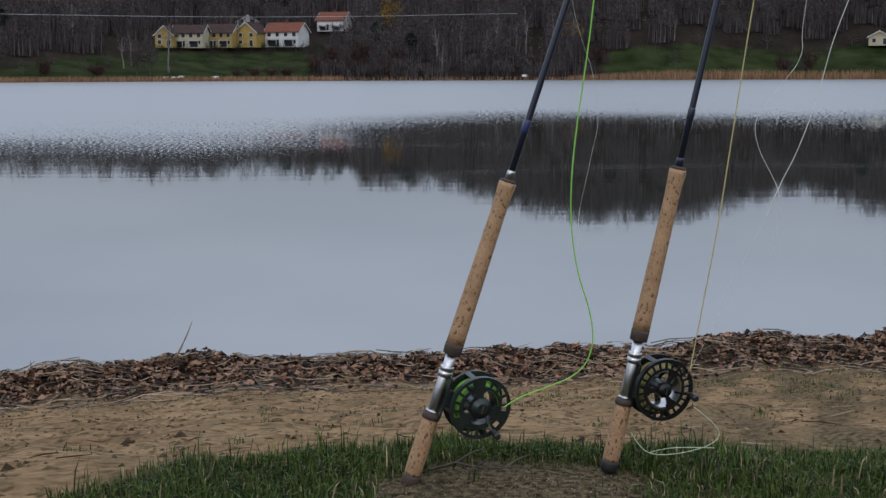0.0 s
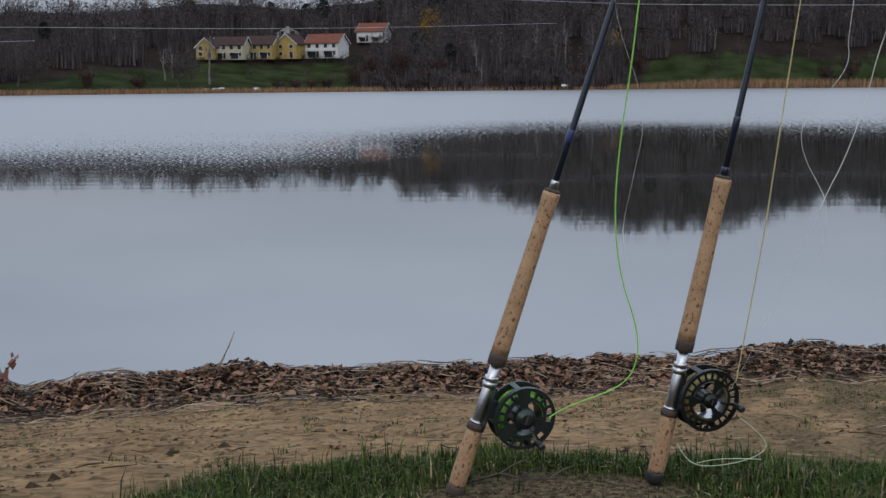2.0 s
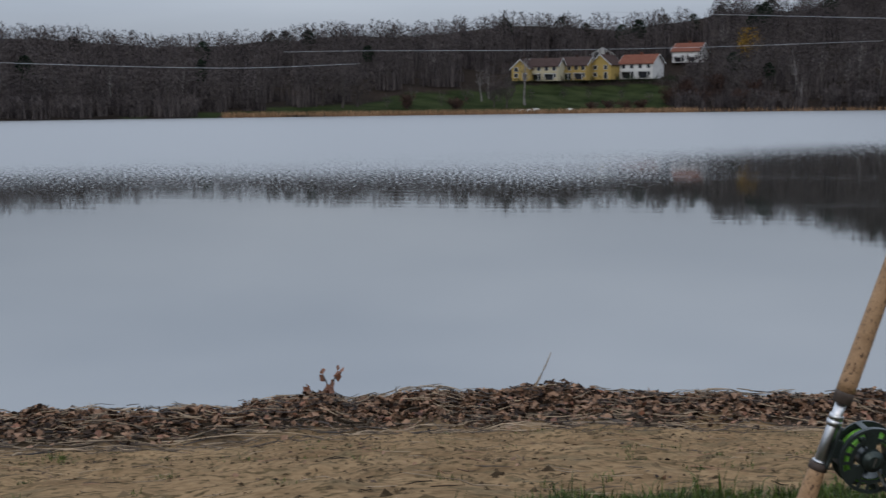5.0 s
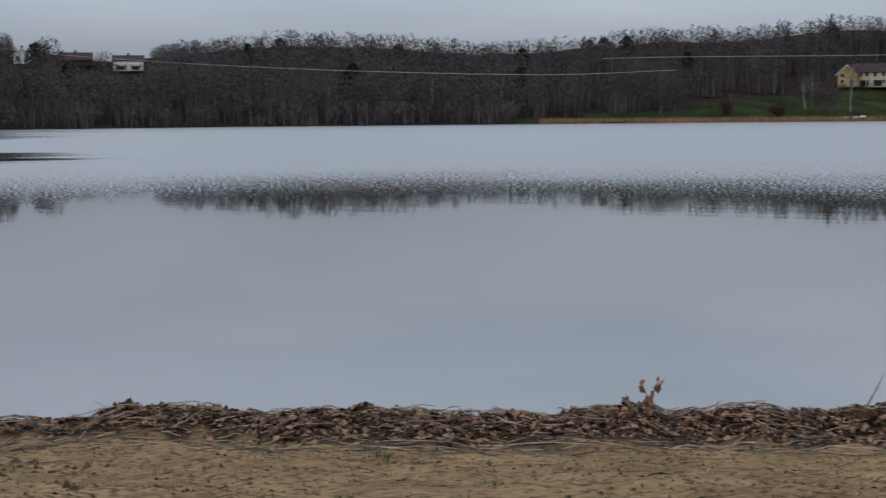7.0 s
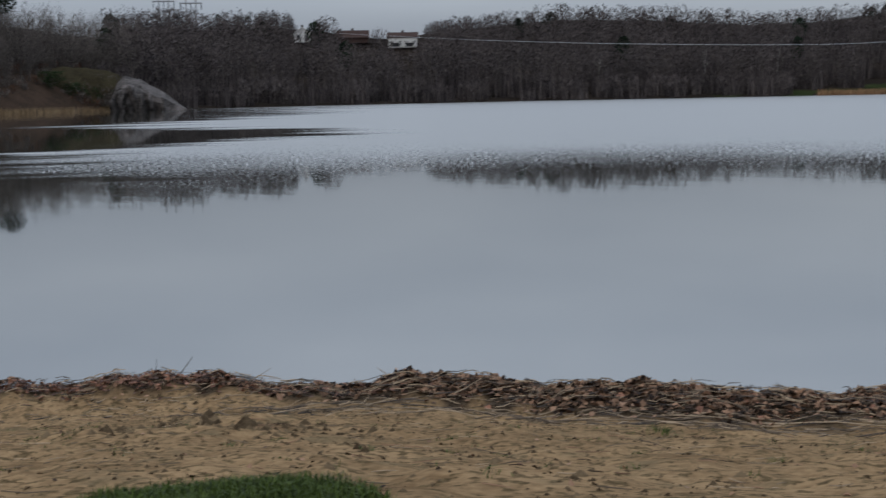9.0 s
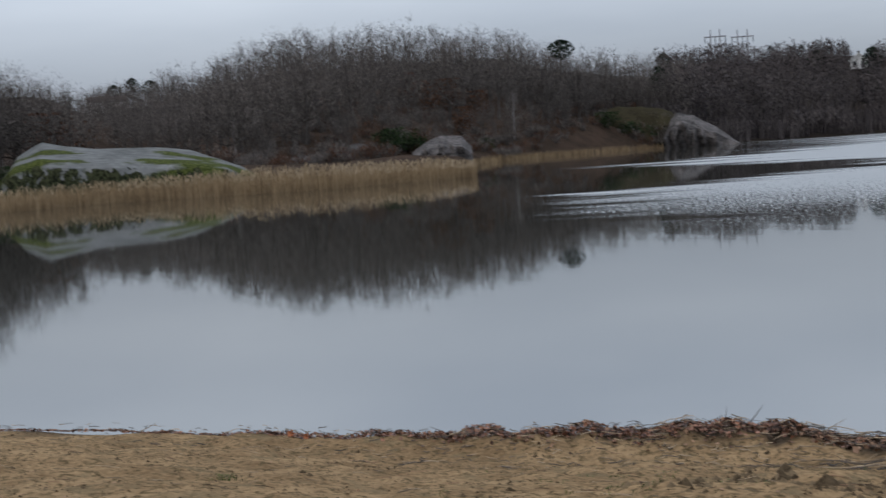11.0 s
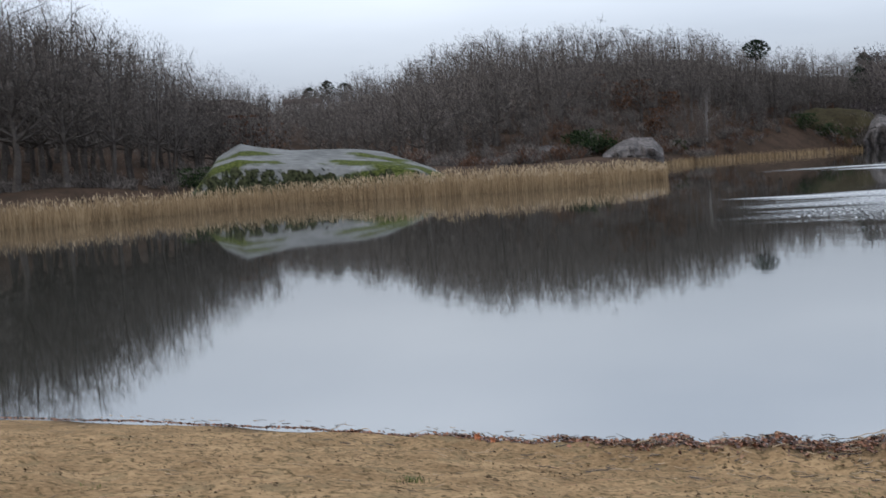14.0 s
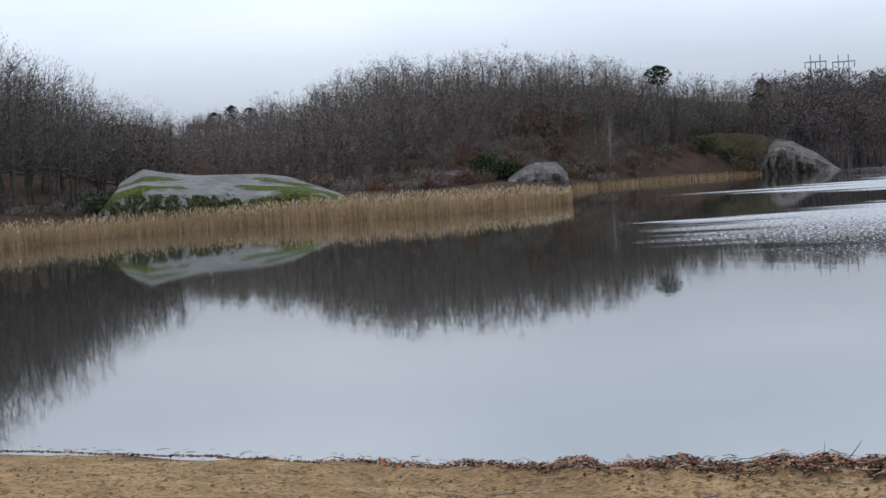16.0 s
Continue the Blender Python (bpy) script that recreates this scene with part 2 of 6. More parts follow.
def noise2(x, y, seed=0):
    """Smooth value noise in 0..1 on arrays."""
    x, y = np.asarray(x, float), np.asarray(y, float)
    if seed not in TABLES:
        TABLES[seed] = np.random.default_rng(seed + 100).random((256, 256))
    table = TABLES[seed]
    xi, yi = np.floor(x).astype(int), np.floor(y).astype(int)
    u, v = x - xi, y - yi
    u, v = u * u * (3 - 2 * u), v * v * (3 - 2 * v)
    g = lambda i, j: table[i % 256, j % 256]
    return (g(xi, yi) * (1 - u) + g(xi + 1, yi) * u) * (1 - v) + (g(xi, yi + 1) * (1 - u) + g(xi + 1, yi + 1) * u) * v


class Soup:
    """Triangles collected for one mesh."""

    def __init__(self):
        self.v, self.t, self.m, self.n = [], [], [], 0

    def add(self, v, t, m=0):
        v, t = np.asarray(v, float).reshape(-1, 3), np.asarray(t, int).reshape(-1, 3)
        self.v.append(v)
        self.t.append(t + self.n)
        self.m.append(np.broadcast_to(np.asarray(m, int), (len(t),)))
        self.n += len(v)
        return self

    def arrays(self):
        return np.concatenate(self.v), np.concatenate(self.t), np.concatenate(self.m)

    def mesh(self, name, mats, smooth=True):
        v, t, m = self.arrays()
        me = bpy.data.meshes.new(name)
        me.vertices.add(len(v))
        me.vertices.foreach_set("co", v.ravel())
        me.loops.add(t.size)
        me.loops.foreach_set("vertex_index", t.ravel().astype(np.int32))
        me.polygons.add(len(t))
        me.polygons.foreach_set("loop_start", np.arange(0, t.size, 3, dtype=np.int32))
        me.polygons.foreach_set("material_index", m.astype(np.int32))
        me.polygons.foreach_set("use_smooth", np.full(len(t), smooth))
        for q in mats:
            me.materials.append(q)
        me.update(calc_edges=True)
        me.validate()
        return me

    def thing(self, name, mats, parent=None, smooth=True, label="", category="", group="", kind=""):
        ob = new(name, self.mesh(name, mats, smooth))
        ob.parent = parent
        return tagged(ob, label, category, group, kind)


def tube(points, radii, sides=5, cap=False):
    """A tapered tube along points."""
    p, r = np.asarray(points, float), np.asarray(radii, float)
    d = np.gradient(p, axis=0)
    d /= np.linalg.norm(d, axis=1)[:, None] + 1e-9
    ref = np.where(np.abs(d[:, 2:3]) > 0.9, np.array([[1.0, 0, 0]]), np.array([[0, 0, 1.0]]))
    a = np.cross(d, ref)
    a /= np.linalg.norm(a, axis=1)[:, None] + 1e-9
    c = np.cross(d, a)
    th = np.arange(sides) * 2 * np.pi / sides
    v = p[:, None] + r[:, None, None] * (np.cos(th)[None, :, None] * a[:, None] + np.sin(th)[None, :, None] * c[:, None])
    k = len(p)
    i, j = np.meshgrid(np.arange(k - 1), np.arange(sides), indexing="ij")
    q0, q1 = i * sides + j, i * sides + (j + 1) % sides
    t = np.concatenate([np.stack([q0, q1, q1 + sides], -1).reshape(-1, 3), np.stack([q0, q1 + sides, q0 + sides], -1).reshape(-1, 3)])
    v = v.reshape(-1, 3)
    if cap:
        v = np.concatenate([v, p[:1], p[-1:]])
        b0, b1 = k * sides, k * sides + 1
        for s in range(sides):
            t = np.concatenate([t, [[b0, (s + 1) % sides, s], [b1, (k - 1) * sides + s, (k - 1) * sides + (s + 1) % sides]]])
    return v, t


def slivers(base, way, width, g):
    """Thin pointed triangles from base along way (N,3)."""
    k = len(base)
    side = np.cross(way, g.normal(size=(k, 3)))
    side /= np.linalg.norm(side, axis=1)[:, None] + 1e-9
    side *= np.asarray(width).reshape(-1, 1) / 2
    v = np.stack([base - side, base + side, base + way], 1).reshape(-1, 3)
    return v, np.arange(3 * k).reshape(-1, 3)


def leaflets(centre, size, g, flat=0.0):
    """Small four-cornered leaves, bent along the middle."""
    k = len(centre)
    a = g.normal(size=(k, 3))
    a[:, 2] *= 1 - flat
    a /= np.linalg.norm(a, axis=1)[:, None] + 1e-9
    up = g.normal(size=(k, 3))
    up[:, 2] += flat * 4
    b = np.cross(up, a)
    b /= np.linalg.norm(b, axis=1)[:, None] + 1e-9
    c = np.cross(a, b)
    s = np.asarray(size).reshape(-1, 1)
    w = g.uniform(0.25, 0.45, (k, 1)) * s
    fold = g.uniform(-0.1, 0.3, (k, 1)) * s
    v = np.stack([centre - a * s / 2, centre + b * w + c * fold, centre + a * s / 2, centre - b * w + c * fold], 1).reshape(-1, 3)
    o = np.arange(k)[:, None] * 4
    return v, np.concatenate([o + [[0, 1, 2]], o + [[0, 2, 3]]])


def empty_thing(name, at=(0, 0, 0), label="", category="", group=""):
    ob = new(name)
    ob.matrix_basis = Matrix.Translation(at)
    return tagged(ob, label, category, group)


def part(name, bm, material, parent, label=""):
    """A bmesh as one mesh object under a thing or a part."""
    me = bpy.data.meshes.new(name)
    bmesh.ops.recalc_face_normals(bm, faces=bm.faces)
    bm.to_mesh(me)
    bm.free()
    me.materials.append(material)
    ob = new(name, me)
    ob.parent = parent
    return tagged(ob, label) if label else ob


def polar(az, r, z=0.0):
    a = np.radians(az)
    return np.stack([-np.asarray(r) * np.sin(a), np.asarray(r) * np.cos(a), np.broadcast_to(np.asarray(z, float), np.broadcast(np.asarray(az), np.asarray(r)).shape)], -1)


# ---------------------------------------------------------------- the lie of the land
# heading (degrees to the left of straight ahead) -> distance of the waterline of the beach, of the far shore, and the lie of the hills
EDGE_AZ, EDGE_R = (-30, -16, -10, -3, 4, 11, 17, 27, 34, 38, 43, 50, 58, 65, 70, 77, 83, 90), (9.0, 8.45, 8.0, 7.75, 7.6, 7.6, 7.5, 7.3, 7.4, 7.62, 7.75, 8.05, 8.15, 8.6, 9.35, 10.4, 11.35, 12.7)
RIDGE_AZ, RIDGE_K = (-30, 20, 27, 38, 43, 46, 50, 56, 60, 66, 70, 76, 90), (0.95, 0.95, 1.0, 1.05, 0.75, 0.75, 1.1, 0.9, 0.85, 0.5, 0.25, 0.08, 0.05)
SHORE_AZ, SHORE_R = (-60, -20, -10, 0, 8, 16, 24, 30, 36, 42, 47, 49, 52, 55, 57.5, 59, 62, 66, 70, 78, 84, 90, 110), (440, 410, 395, 385, 372, 350, 325, 310, 300, 275, 258, 246, 236, 208, 184, 150, 112, 96, 93, 88, 78, 74, 60)
# the skyline of the trees: heading -> slope seen from the eye
SKY_AZ = (-40, -17, -14, -10, -6, -4, 0, 3, 5, 7, 11, 15, 18.4, 22, 25.4, 28, 32.8, 36.6, 40, 43.7, 47, 49, 51)
SKY_T = (.085, .088, .074, .094, .098, .092, .073, .0715, .066, .0615, .0655, .0588, .0597, .0536, .051, .0553, .0595, .0528, .0461, .057, .058, .0605, .058)
HILL_AZ = (47, 49, 51, 53.6, 55.4, 57, 59, 61.4, 63.6, 66, 67.3, 69, 70.8, 72.8, 75)
HILL_T = (.052, .056, .058, .0645, .070, .0815, .0845, .0905, .0875, .0885, .082, .0705, .066, .060, .055)


def smooth(x, a, b):
    s = np.clip((x - a) / (b - a), 0, 1)
    return s * s * (3 - 2 * s)


def land(az, r):
    """Height of the ground over the lake."""
    az, r = np.broadcast_arrays(np.asarray(az, float), np.asarray(r, float))
    x, y = -r * np.sin(np.radians(az)), r * np.cos(np.radians(az))
    re = np.interp(az, EDGE_AZ, EDGE_R) + 0.12 * (noise2(az * 0.25, az * 0, 3) - 0.5)
    flat = 1.040 + 0.012 * np.clip(2.3 - r, 0, 3)
    z = np.where(r < 2.35, flat, 1.045 - 1.045 * (r - 2.35) / (re - 2.35))
    z = np.where(r > re, np.maximum(-0.2 * (r - re), -1.6), z)
    k = np.interp(az, RIDGE_AZ, RIDGE_K) * (0.90 + 0.2 * noise2(az * 1.3, r * 0, 5))
    z = z + 0.155 * k * np.exp(-((r - re + 0.38) / 0.36) ** 2)
    near = np.exp(-np.clip(r - 9, 0, 99)) * (0.25 + 0.75 * smooth(r, 2.3, 3.1))
    z = z + near * (0.035 * (noise2(x * 2.2, y * 2.2, 1) - 0.5) + 0.030 * (noise2(x * 6, y * 6, 2) - 0.5) + 0.017 * (noise2(x * 15, y * 15, 4) - 0.5))
    churn = np.exp(-((az - 49) / 6) ** 2 - ((r - 5.6) / 0.9) ** 2)
    z = z + churn * 0.09 * (noise2(x * 5, y * 5, 8) - 0.5)
    rs = np.interp(az, SHORE_AZ, SHORE_R) + 3 * (noise2(az * 0.7, az * 0, 6) - 0.5)
    d = r - rs
    # far hills
    crest = rs + 95
    top = np.clip(H + np.interp(az, SKY_AZ, SKY_T) * crest - 14.5, 4, 60)
    s = np.where(d < 80, d / 80, 1.0)
    far = 0.25 + top * np.clip(s, 0, 1) ** 1.15 + 14 * smooth(d, 98, 165) + np.clip(d - 190, 0, 500) * 0.03
    # the wooded hill with the rocks, and the flat ground behind the reeds
    hc = np.interp(az, (50, 56, 60, 66, 72), (285, 240, 212, 205, 230))
    htop = np.clip(H + np.interp(az, HILL_AZ, HILL_T) * hc - 11.5, 1.2, 30)
    hill = 0.25 + (htop - 0.25) * smooth(r, np.interp(az, (50, 58, 61, 66, 70), (238, 180, 160, 135, 150)), hc) + 0.9 * smooth(d, 0, 12) + 9 * smooth(r, hc, hc + 60)
    wood = 0.25 + 1.1 * smooth(d, 0, 15) + 11.0 * smooth(d, 22, 120)
    w_hill, w_wood = smooth(az, 49.3, 51.0), smooth(az, 70, 76)
    z2 = far * (1 - w_hill) + w_hill * (hill * (1 - w_wood) + w_wood * wood)
    z2 = z2 + smooth(d, 0, 25) * (1.2 * (noise2(x / 14, y / 14, 9) - 0.5) + 0.5 * (noise2(x / 4, y / 4, 10) - 0.5))
    z = np.where(r > 30, np.where(d > -6, np.where(d > 0, z2, -1.6 + (z2 + 1.6) * smooth(d, -6, 0)), z), z)
    # dry land behind the eye
    behind = smooth(np.abs(((az - 32 + 180) % 360) - 180), 75, 95)
    return z * (1 - behind) + behind * (1.05 + 0.05 * np.sqrt(r))


def spot(az, r, lift=0.0):
    return Vector((-r * math.sin(radians(az)), r * math.cos(radians(az)), float(land(az, r)) + lift))


def bare_patch(az, r):
    """The trodden earth round the rods, and a smaller patch beside it: 0..1."""
    one = 1 - smooth(np.hypot((az + 3.0) / 7.0, (r - 1.95) / 0.45), 0.80, 1.06)
    two = 1 - smooth(np.hypot((az + 11.5) / 2.6, (r - 2.12) / 0.16), 0.5, 1.1)
    for a0, r0 in ((1.3, 2.19), (-6.9, 2.26), (-5.6, 2.28)):
        one = np.maximum(one, 1 - smooth(np.hypot((az - a0) * 0.039, r - r0), 0.045, 0.10))
    return np.clip(one + 0.6 * two, 0, 1)


def beach_material():
    """Sand, with turf soil and bare earth where they cover it."""
    m = SAND.copy()
    m.name = "beach"
    n, l = m.node_tree.nodes, m.node_tree.links
    b = n["Principled BSDF"]
    ramp = next(q for q in n if q.type == "VALTORGB")
    at = n.new("ShaderNodeAttribute")
    at.attribute_name = "cover"
    sep = n.new("ShaderNodeSeparateColor")
    l.new(at.outputs["Color"], sep.inputs[0])
    tc = n.new("ShaderNodeTexCoord")
    grain = n.new("ShaderNodeTexNoise")
    grain.inputs["Scale"].default_value, grain.inputs["Detail"].default_value = 70, 5
    l.new(tc.outputs["Object"], grain.inputs["Vector"])
    last = ramp.outputs[0]
    # faint greenish and damp blotches on the sand
    blot = n.new("ShaderNodeTexNoise")
    blot.inputs["Scale"].default_value, blot.inputs["Detail"].default_value = 5.5, 6
    mp = n.new("ShaderNodeMapping")
    l.new(tc.outputs["Object"], mp.inputs[0])
    l.new(mp.outputs[0], blot.inputs["Vector"])
    spots = n.new("ShaderNodeMapRange")
    spots.inputs["From Min"].default_value, spots.inputs["From Max"].default_value, spots.inputs["To Max"].default_value = 0.56, 0.68, 0.75
    l.new(blot.outputs["Fac"], spots.inputs["Value"])
    fleck = n.new("ShaderNodeTexNoise")
    fleck.inputs["Scale"].default_value, fleck.inputs["Detail"].default_value = 26, 4
    l.new(tc.outputs["Object"], fleck.inputs["Vector"])
    flecks = n.new("ShaderNodeMapRange")
    flecks.inputs["From Min"].default_value, flecks.inputs["From Max"].default_value, flecks.inputs["To Max"].default_value = 0.535, 0.60, 0.9
    l.new(fleck.outputs["Fac"], flecks.inputs["Value"])
    layers = [(flecks.outputs["Result"], (0.040, 0.028, 0.014), (0.105, 0.074, 0.038)), (spots.outputs["Result"], (0.085, 0.062, 0.034), (0.15, 0.11, 0.062)), (sep.outputs[0], (0.012, 0.016, 0.006), (0.05, 0.05, 0.022)), (sep.outputs[1], (0.020, 0.016, 0.009), (0.115, 0.088, 0.050)), (sep.outputs[2], (0.014, 0.010, 0.007), (0.062, 0.045, 0.030))]
    for mask, dark, light in layers:
        rm = n.new("ShaderNodeValToRGB")
        rm.color_ramp.elements[0].position, rm.color_ramp.elements[0].color = 0.36, (*dark, 1)
        rm.color_ramp.elements[1].position, rm.color_ramp.elements[1].color = 0.64, (*light, 1)
        l.new(grain.outputs["Fac"], rm.inputs[0])
        mx = n.new("ShaderNodeMix")
        mx.data_type = "RGBA"
        l.new(mask, mx.inputs[0])
        l.new(last, mx.inputs[6])
        l.new(rm.outputs[0], mx.inputs[7])
        last = mx.outputs[2]
    l.new(last, b.inputs["Base Color"])
    return m


def woodland_material():
    """Dark forest floor, with lawn where it is kept open."""
    m = FOREST.copy()
    m.name = "woodland"
    n, l = m.node_tree.nodes, m.node_tree.links
    b = n["Principled BSDF"]
    ramp = next(q for q in n if q.type == "VALTORGB")
    at, sep, tc, nz = n.new("ShaderNodeAttribute"), n.new("ShaderNodeSeparateColor"), n.new("ShaderNodeTexCoord"), n.new("ShaderNodeTexNoise")
    at.attribute_name = "cover"
    l.new(at.outputs["Color"], sep.inputs[0])
    nz.inputs["Scale"].default_value, nz.inputs["Detail"].default_value = 0.16, 6
    l.new(tc.outputs["Object"], nz.inputs["Vector"])
    ad = n.new("ShaderNodeMath")
    ad.operation = "ADD"
    l.new(sep.outputs[2], ad.inputs[0])
    l.new(nz.outputs["Fac"], ad.inputs[1])
    mr = n.new("ShaderNodeMapRange")
    mr.inputs["From Min"].default_value, mr.inputs["From Max"].default_value = 0.98, 1.22
    l.new(ad.outputs[0], mr.inputs["Value"])
    gr = n.new("ShaderNodeValToRGB")
    gr.color_ramp.elements[0].position, gr.color_ramp.elements[0].color = 0.35, (0.010, 0.015, 0.005, 1)
    gr.color_ramp.elements[1].position, gr.color_ramp.elements[1].color = 0.65, (0.027, 0.034, 0.013, 1)
    l.new(nz.outputs["Fac"], gr.inputs[0])
    mx = n.new("ShaderNodeMix")
    mx.data_type = "RGBA"
    l.new(mr.outputs["Result"], mx.inputs[0])
    l.new(ramp.outputs[0], mx.inputs[6])
    l.new(gr.outputs[0], mx.inputs[7])
    l.new(mx.outputs[2], b.inputs["Base Color"])
    return m


BEACH = beach_material()
WOODLAND = woodland_material()


def build_ground():
    az = np.concatenate([np.arange(-170, -32, 6.0), np.arange(-32, -20, 1.0), np.arange(-20, 90, 0.25), np.arange(90, 104, 1.0), np.arange(104, 190, 6.0)])
    r = np.concatenate([[0.15, 0.6, 1.0, 1.4], np.arange(1.7, 9.5, 0.035), np.geomspace(9.5, 60, 22), np.arange(62, 130, 2.0), np.arange(130, 300, 4.0), np.arange(300, 560, 7.0), [600, 700, 900, 1300, 2000]])
    A, R = np.meshgrid(az, r, indexing="ij")
    Z = land(A, R)
    v = polar(A, R, 0)
    v[..., 2] = Z
    na, nr = A.shape
    i, j = np.meshgrid(np.arange(na), np.arange(nr - 1), indexing="ij")
    i2 = (i + 1) % na
    q = np.stack([i * nr + j, i2 * nr + j, i2 * nr + j + 1, i * nr + j + 1], -1).reshape(-1, 4)
    am = A[:, :-1].ravel()
    rm = R[:, :-1].ravel()
    zm = Z[:, :-1].ravel()
    rs = np.interp(am, SHORE_AZ, SHORE_R)
    m = np.zeros(len(q), int)
    m[(rm > 10.5) & (zm < -0.25)] = 3
    out = (rm > rs - 12) & (rm > 50)
    m[out] = 5
    d = rm - rs
    m[out & (am > 50) & (rm < 240)] = 6
    m[(np.abs(((am - 32 + 180) % 360) - 180) > 85) & (rm > 3)] = 4
    me = bpy.data.meshes.new("ground")
    me.from_pydata(v.reshape(-1, 3).tolist(), [], q.tolist())
    me.polygons.foreach_set("material_index", m.astype(np.int32))
    me.polygons.foreach_set("use_smooth", np.ones(len(q), bool))
    for k in (BEACH, TURF, MULCH, BED, LAWN, WOODLAND, HEATH):
        me.materials.append(k)
    # where turf and bare earth cover the sand
    wob = 0.16 * (noise2(A * 0.9, R * 5, 21) - 0.5)
    edge = np.interp(A, (-30, -17, -14, -5, 4, 11, 16, 18), (2.9, 2.85, 2.8, 2.75, 2.6, 2.45, 2.2, 1.9))
    edge = np.where((A > 40) & (A < 58), 2.98 - 0.014 * (A - 49) ** 2, edge)
    turf = 1 - smooth(R, edge - 0.12 + wob, edge + 0.05 + wob)
    earth = np.maximum(bare_patch(A, R + wob * 0.5), np.where(R < 9, 0.75 * smooth(-A, 6.5, 12) * smooth(noise2(A * 0.7, R * 2.2, 24), 0.3, 0.65), 0))
    cover = np.zeros((A.size, 4), np.float32)
    D = R - np.interp(A, SHORE_AZ, SHORE_R)
    left = smooth(A, 4.2, 5.6) * (1 - smooth(A, 24, 30)) * (1 - smooth(D / np.interp(A, (4.3, 6, 11, 16, 18, 23, 30), (34, 44, 44, 36, 22, 14, 8)), 0.75, 1.15))
    right = (1 - smooth(A, -7.2, -5.6)) * (1 - smooth(D / np.interp(A, (-40, -14, -7, -5.5), (36, 34, 26, 6)), 0.75, 1.15))
    lawn = np.where((D > 0.5) & (R > 200), np.maximum(left, right), 0)
    line_at = np.interp(A, EDGE_AZ, EDGE_R)
    wide = np.interp(A, (-30, 36, 44, 50, 62, 70, 90), (0.78, 0.78, 0.62, 0.55, 0.30, 0.12, 0.06)) * (0.75 + 0.5 * noise2(A * 1.1, A * 0, 23))
    # damp drift ground, coloured dark so gaps between leaves read as shade
    damp = np.where(R < 12, smooth(R, line_at - wide - 0.16 + wob, line_at - wide + 0.10 + wob), 0)
    cover[:, 2] = np.maximum(lawn, damp).ravel()
    cover[:, 0], cover[:, 1], cover[:, 3] = turf.ravel(), earth.ravel(), 1
    me.attributes.new("cover", "FLOAT_COLOR", "POINT").data.foreach_set("color", cover.ravel())
    me.update()
    tagged(new("ground", me), "sandy lake beach running into wooded shores and hills", "ground", kind="structure")


build_ground()
wm = bpy.data.meshes.new("water")
wm.from_pydata([(-1900, -300, 0), (1900, -300, 0), (1900, 1900, 0), (-1900, 1900, 0)], [], [(0, 1, 2, 3)])
wm.materials.append(WATER)
tagged(new("water", wm), "calm grey lake with a wind-ruffled stretch farther out", "lake", kind="structure")

# ---------------------------------------------------------------- trees


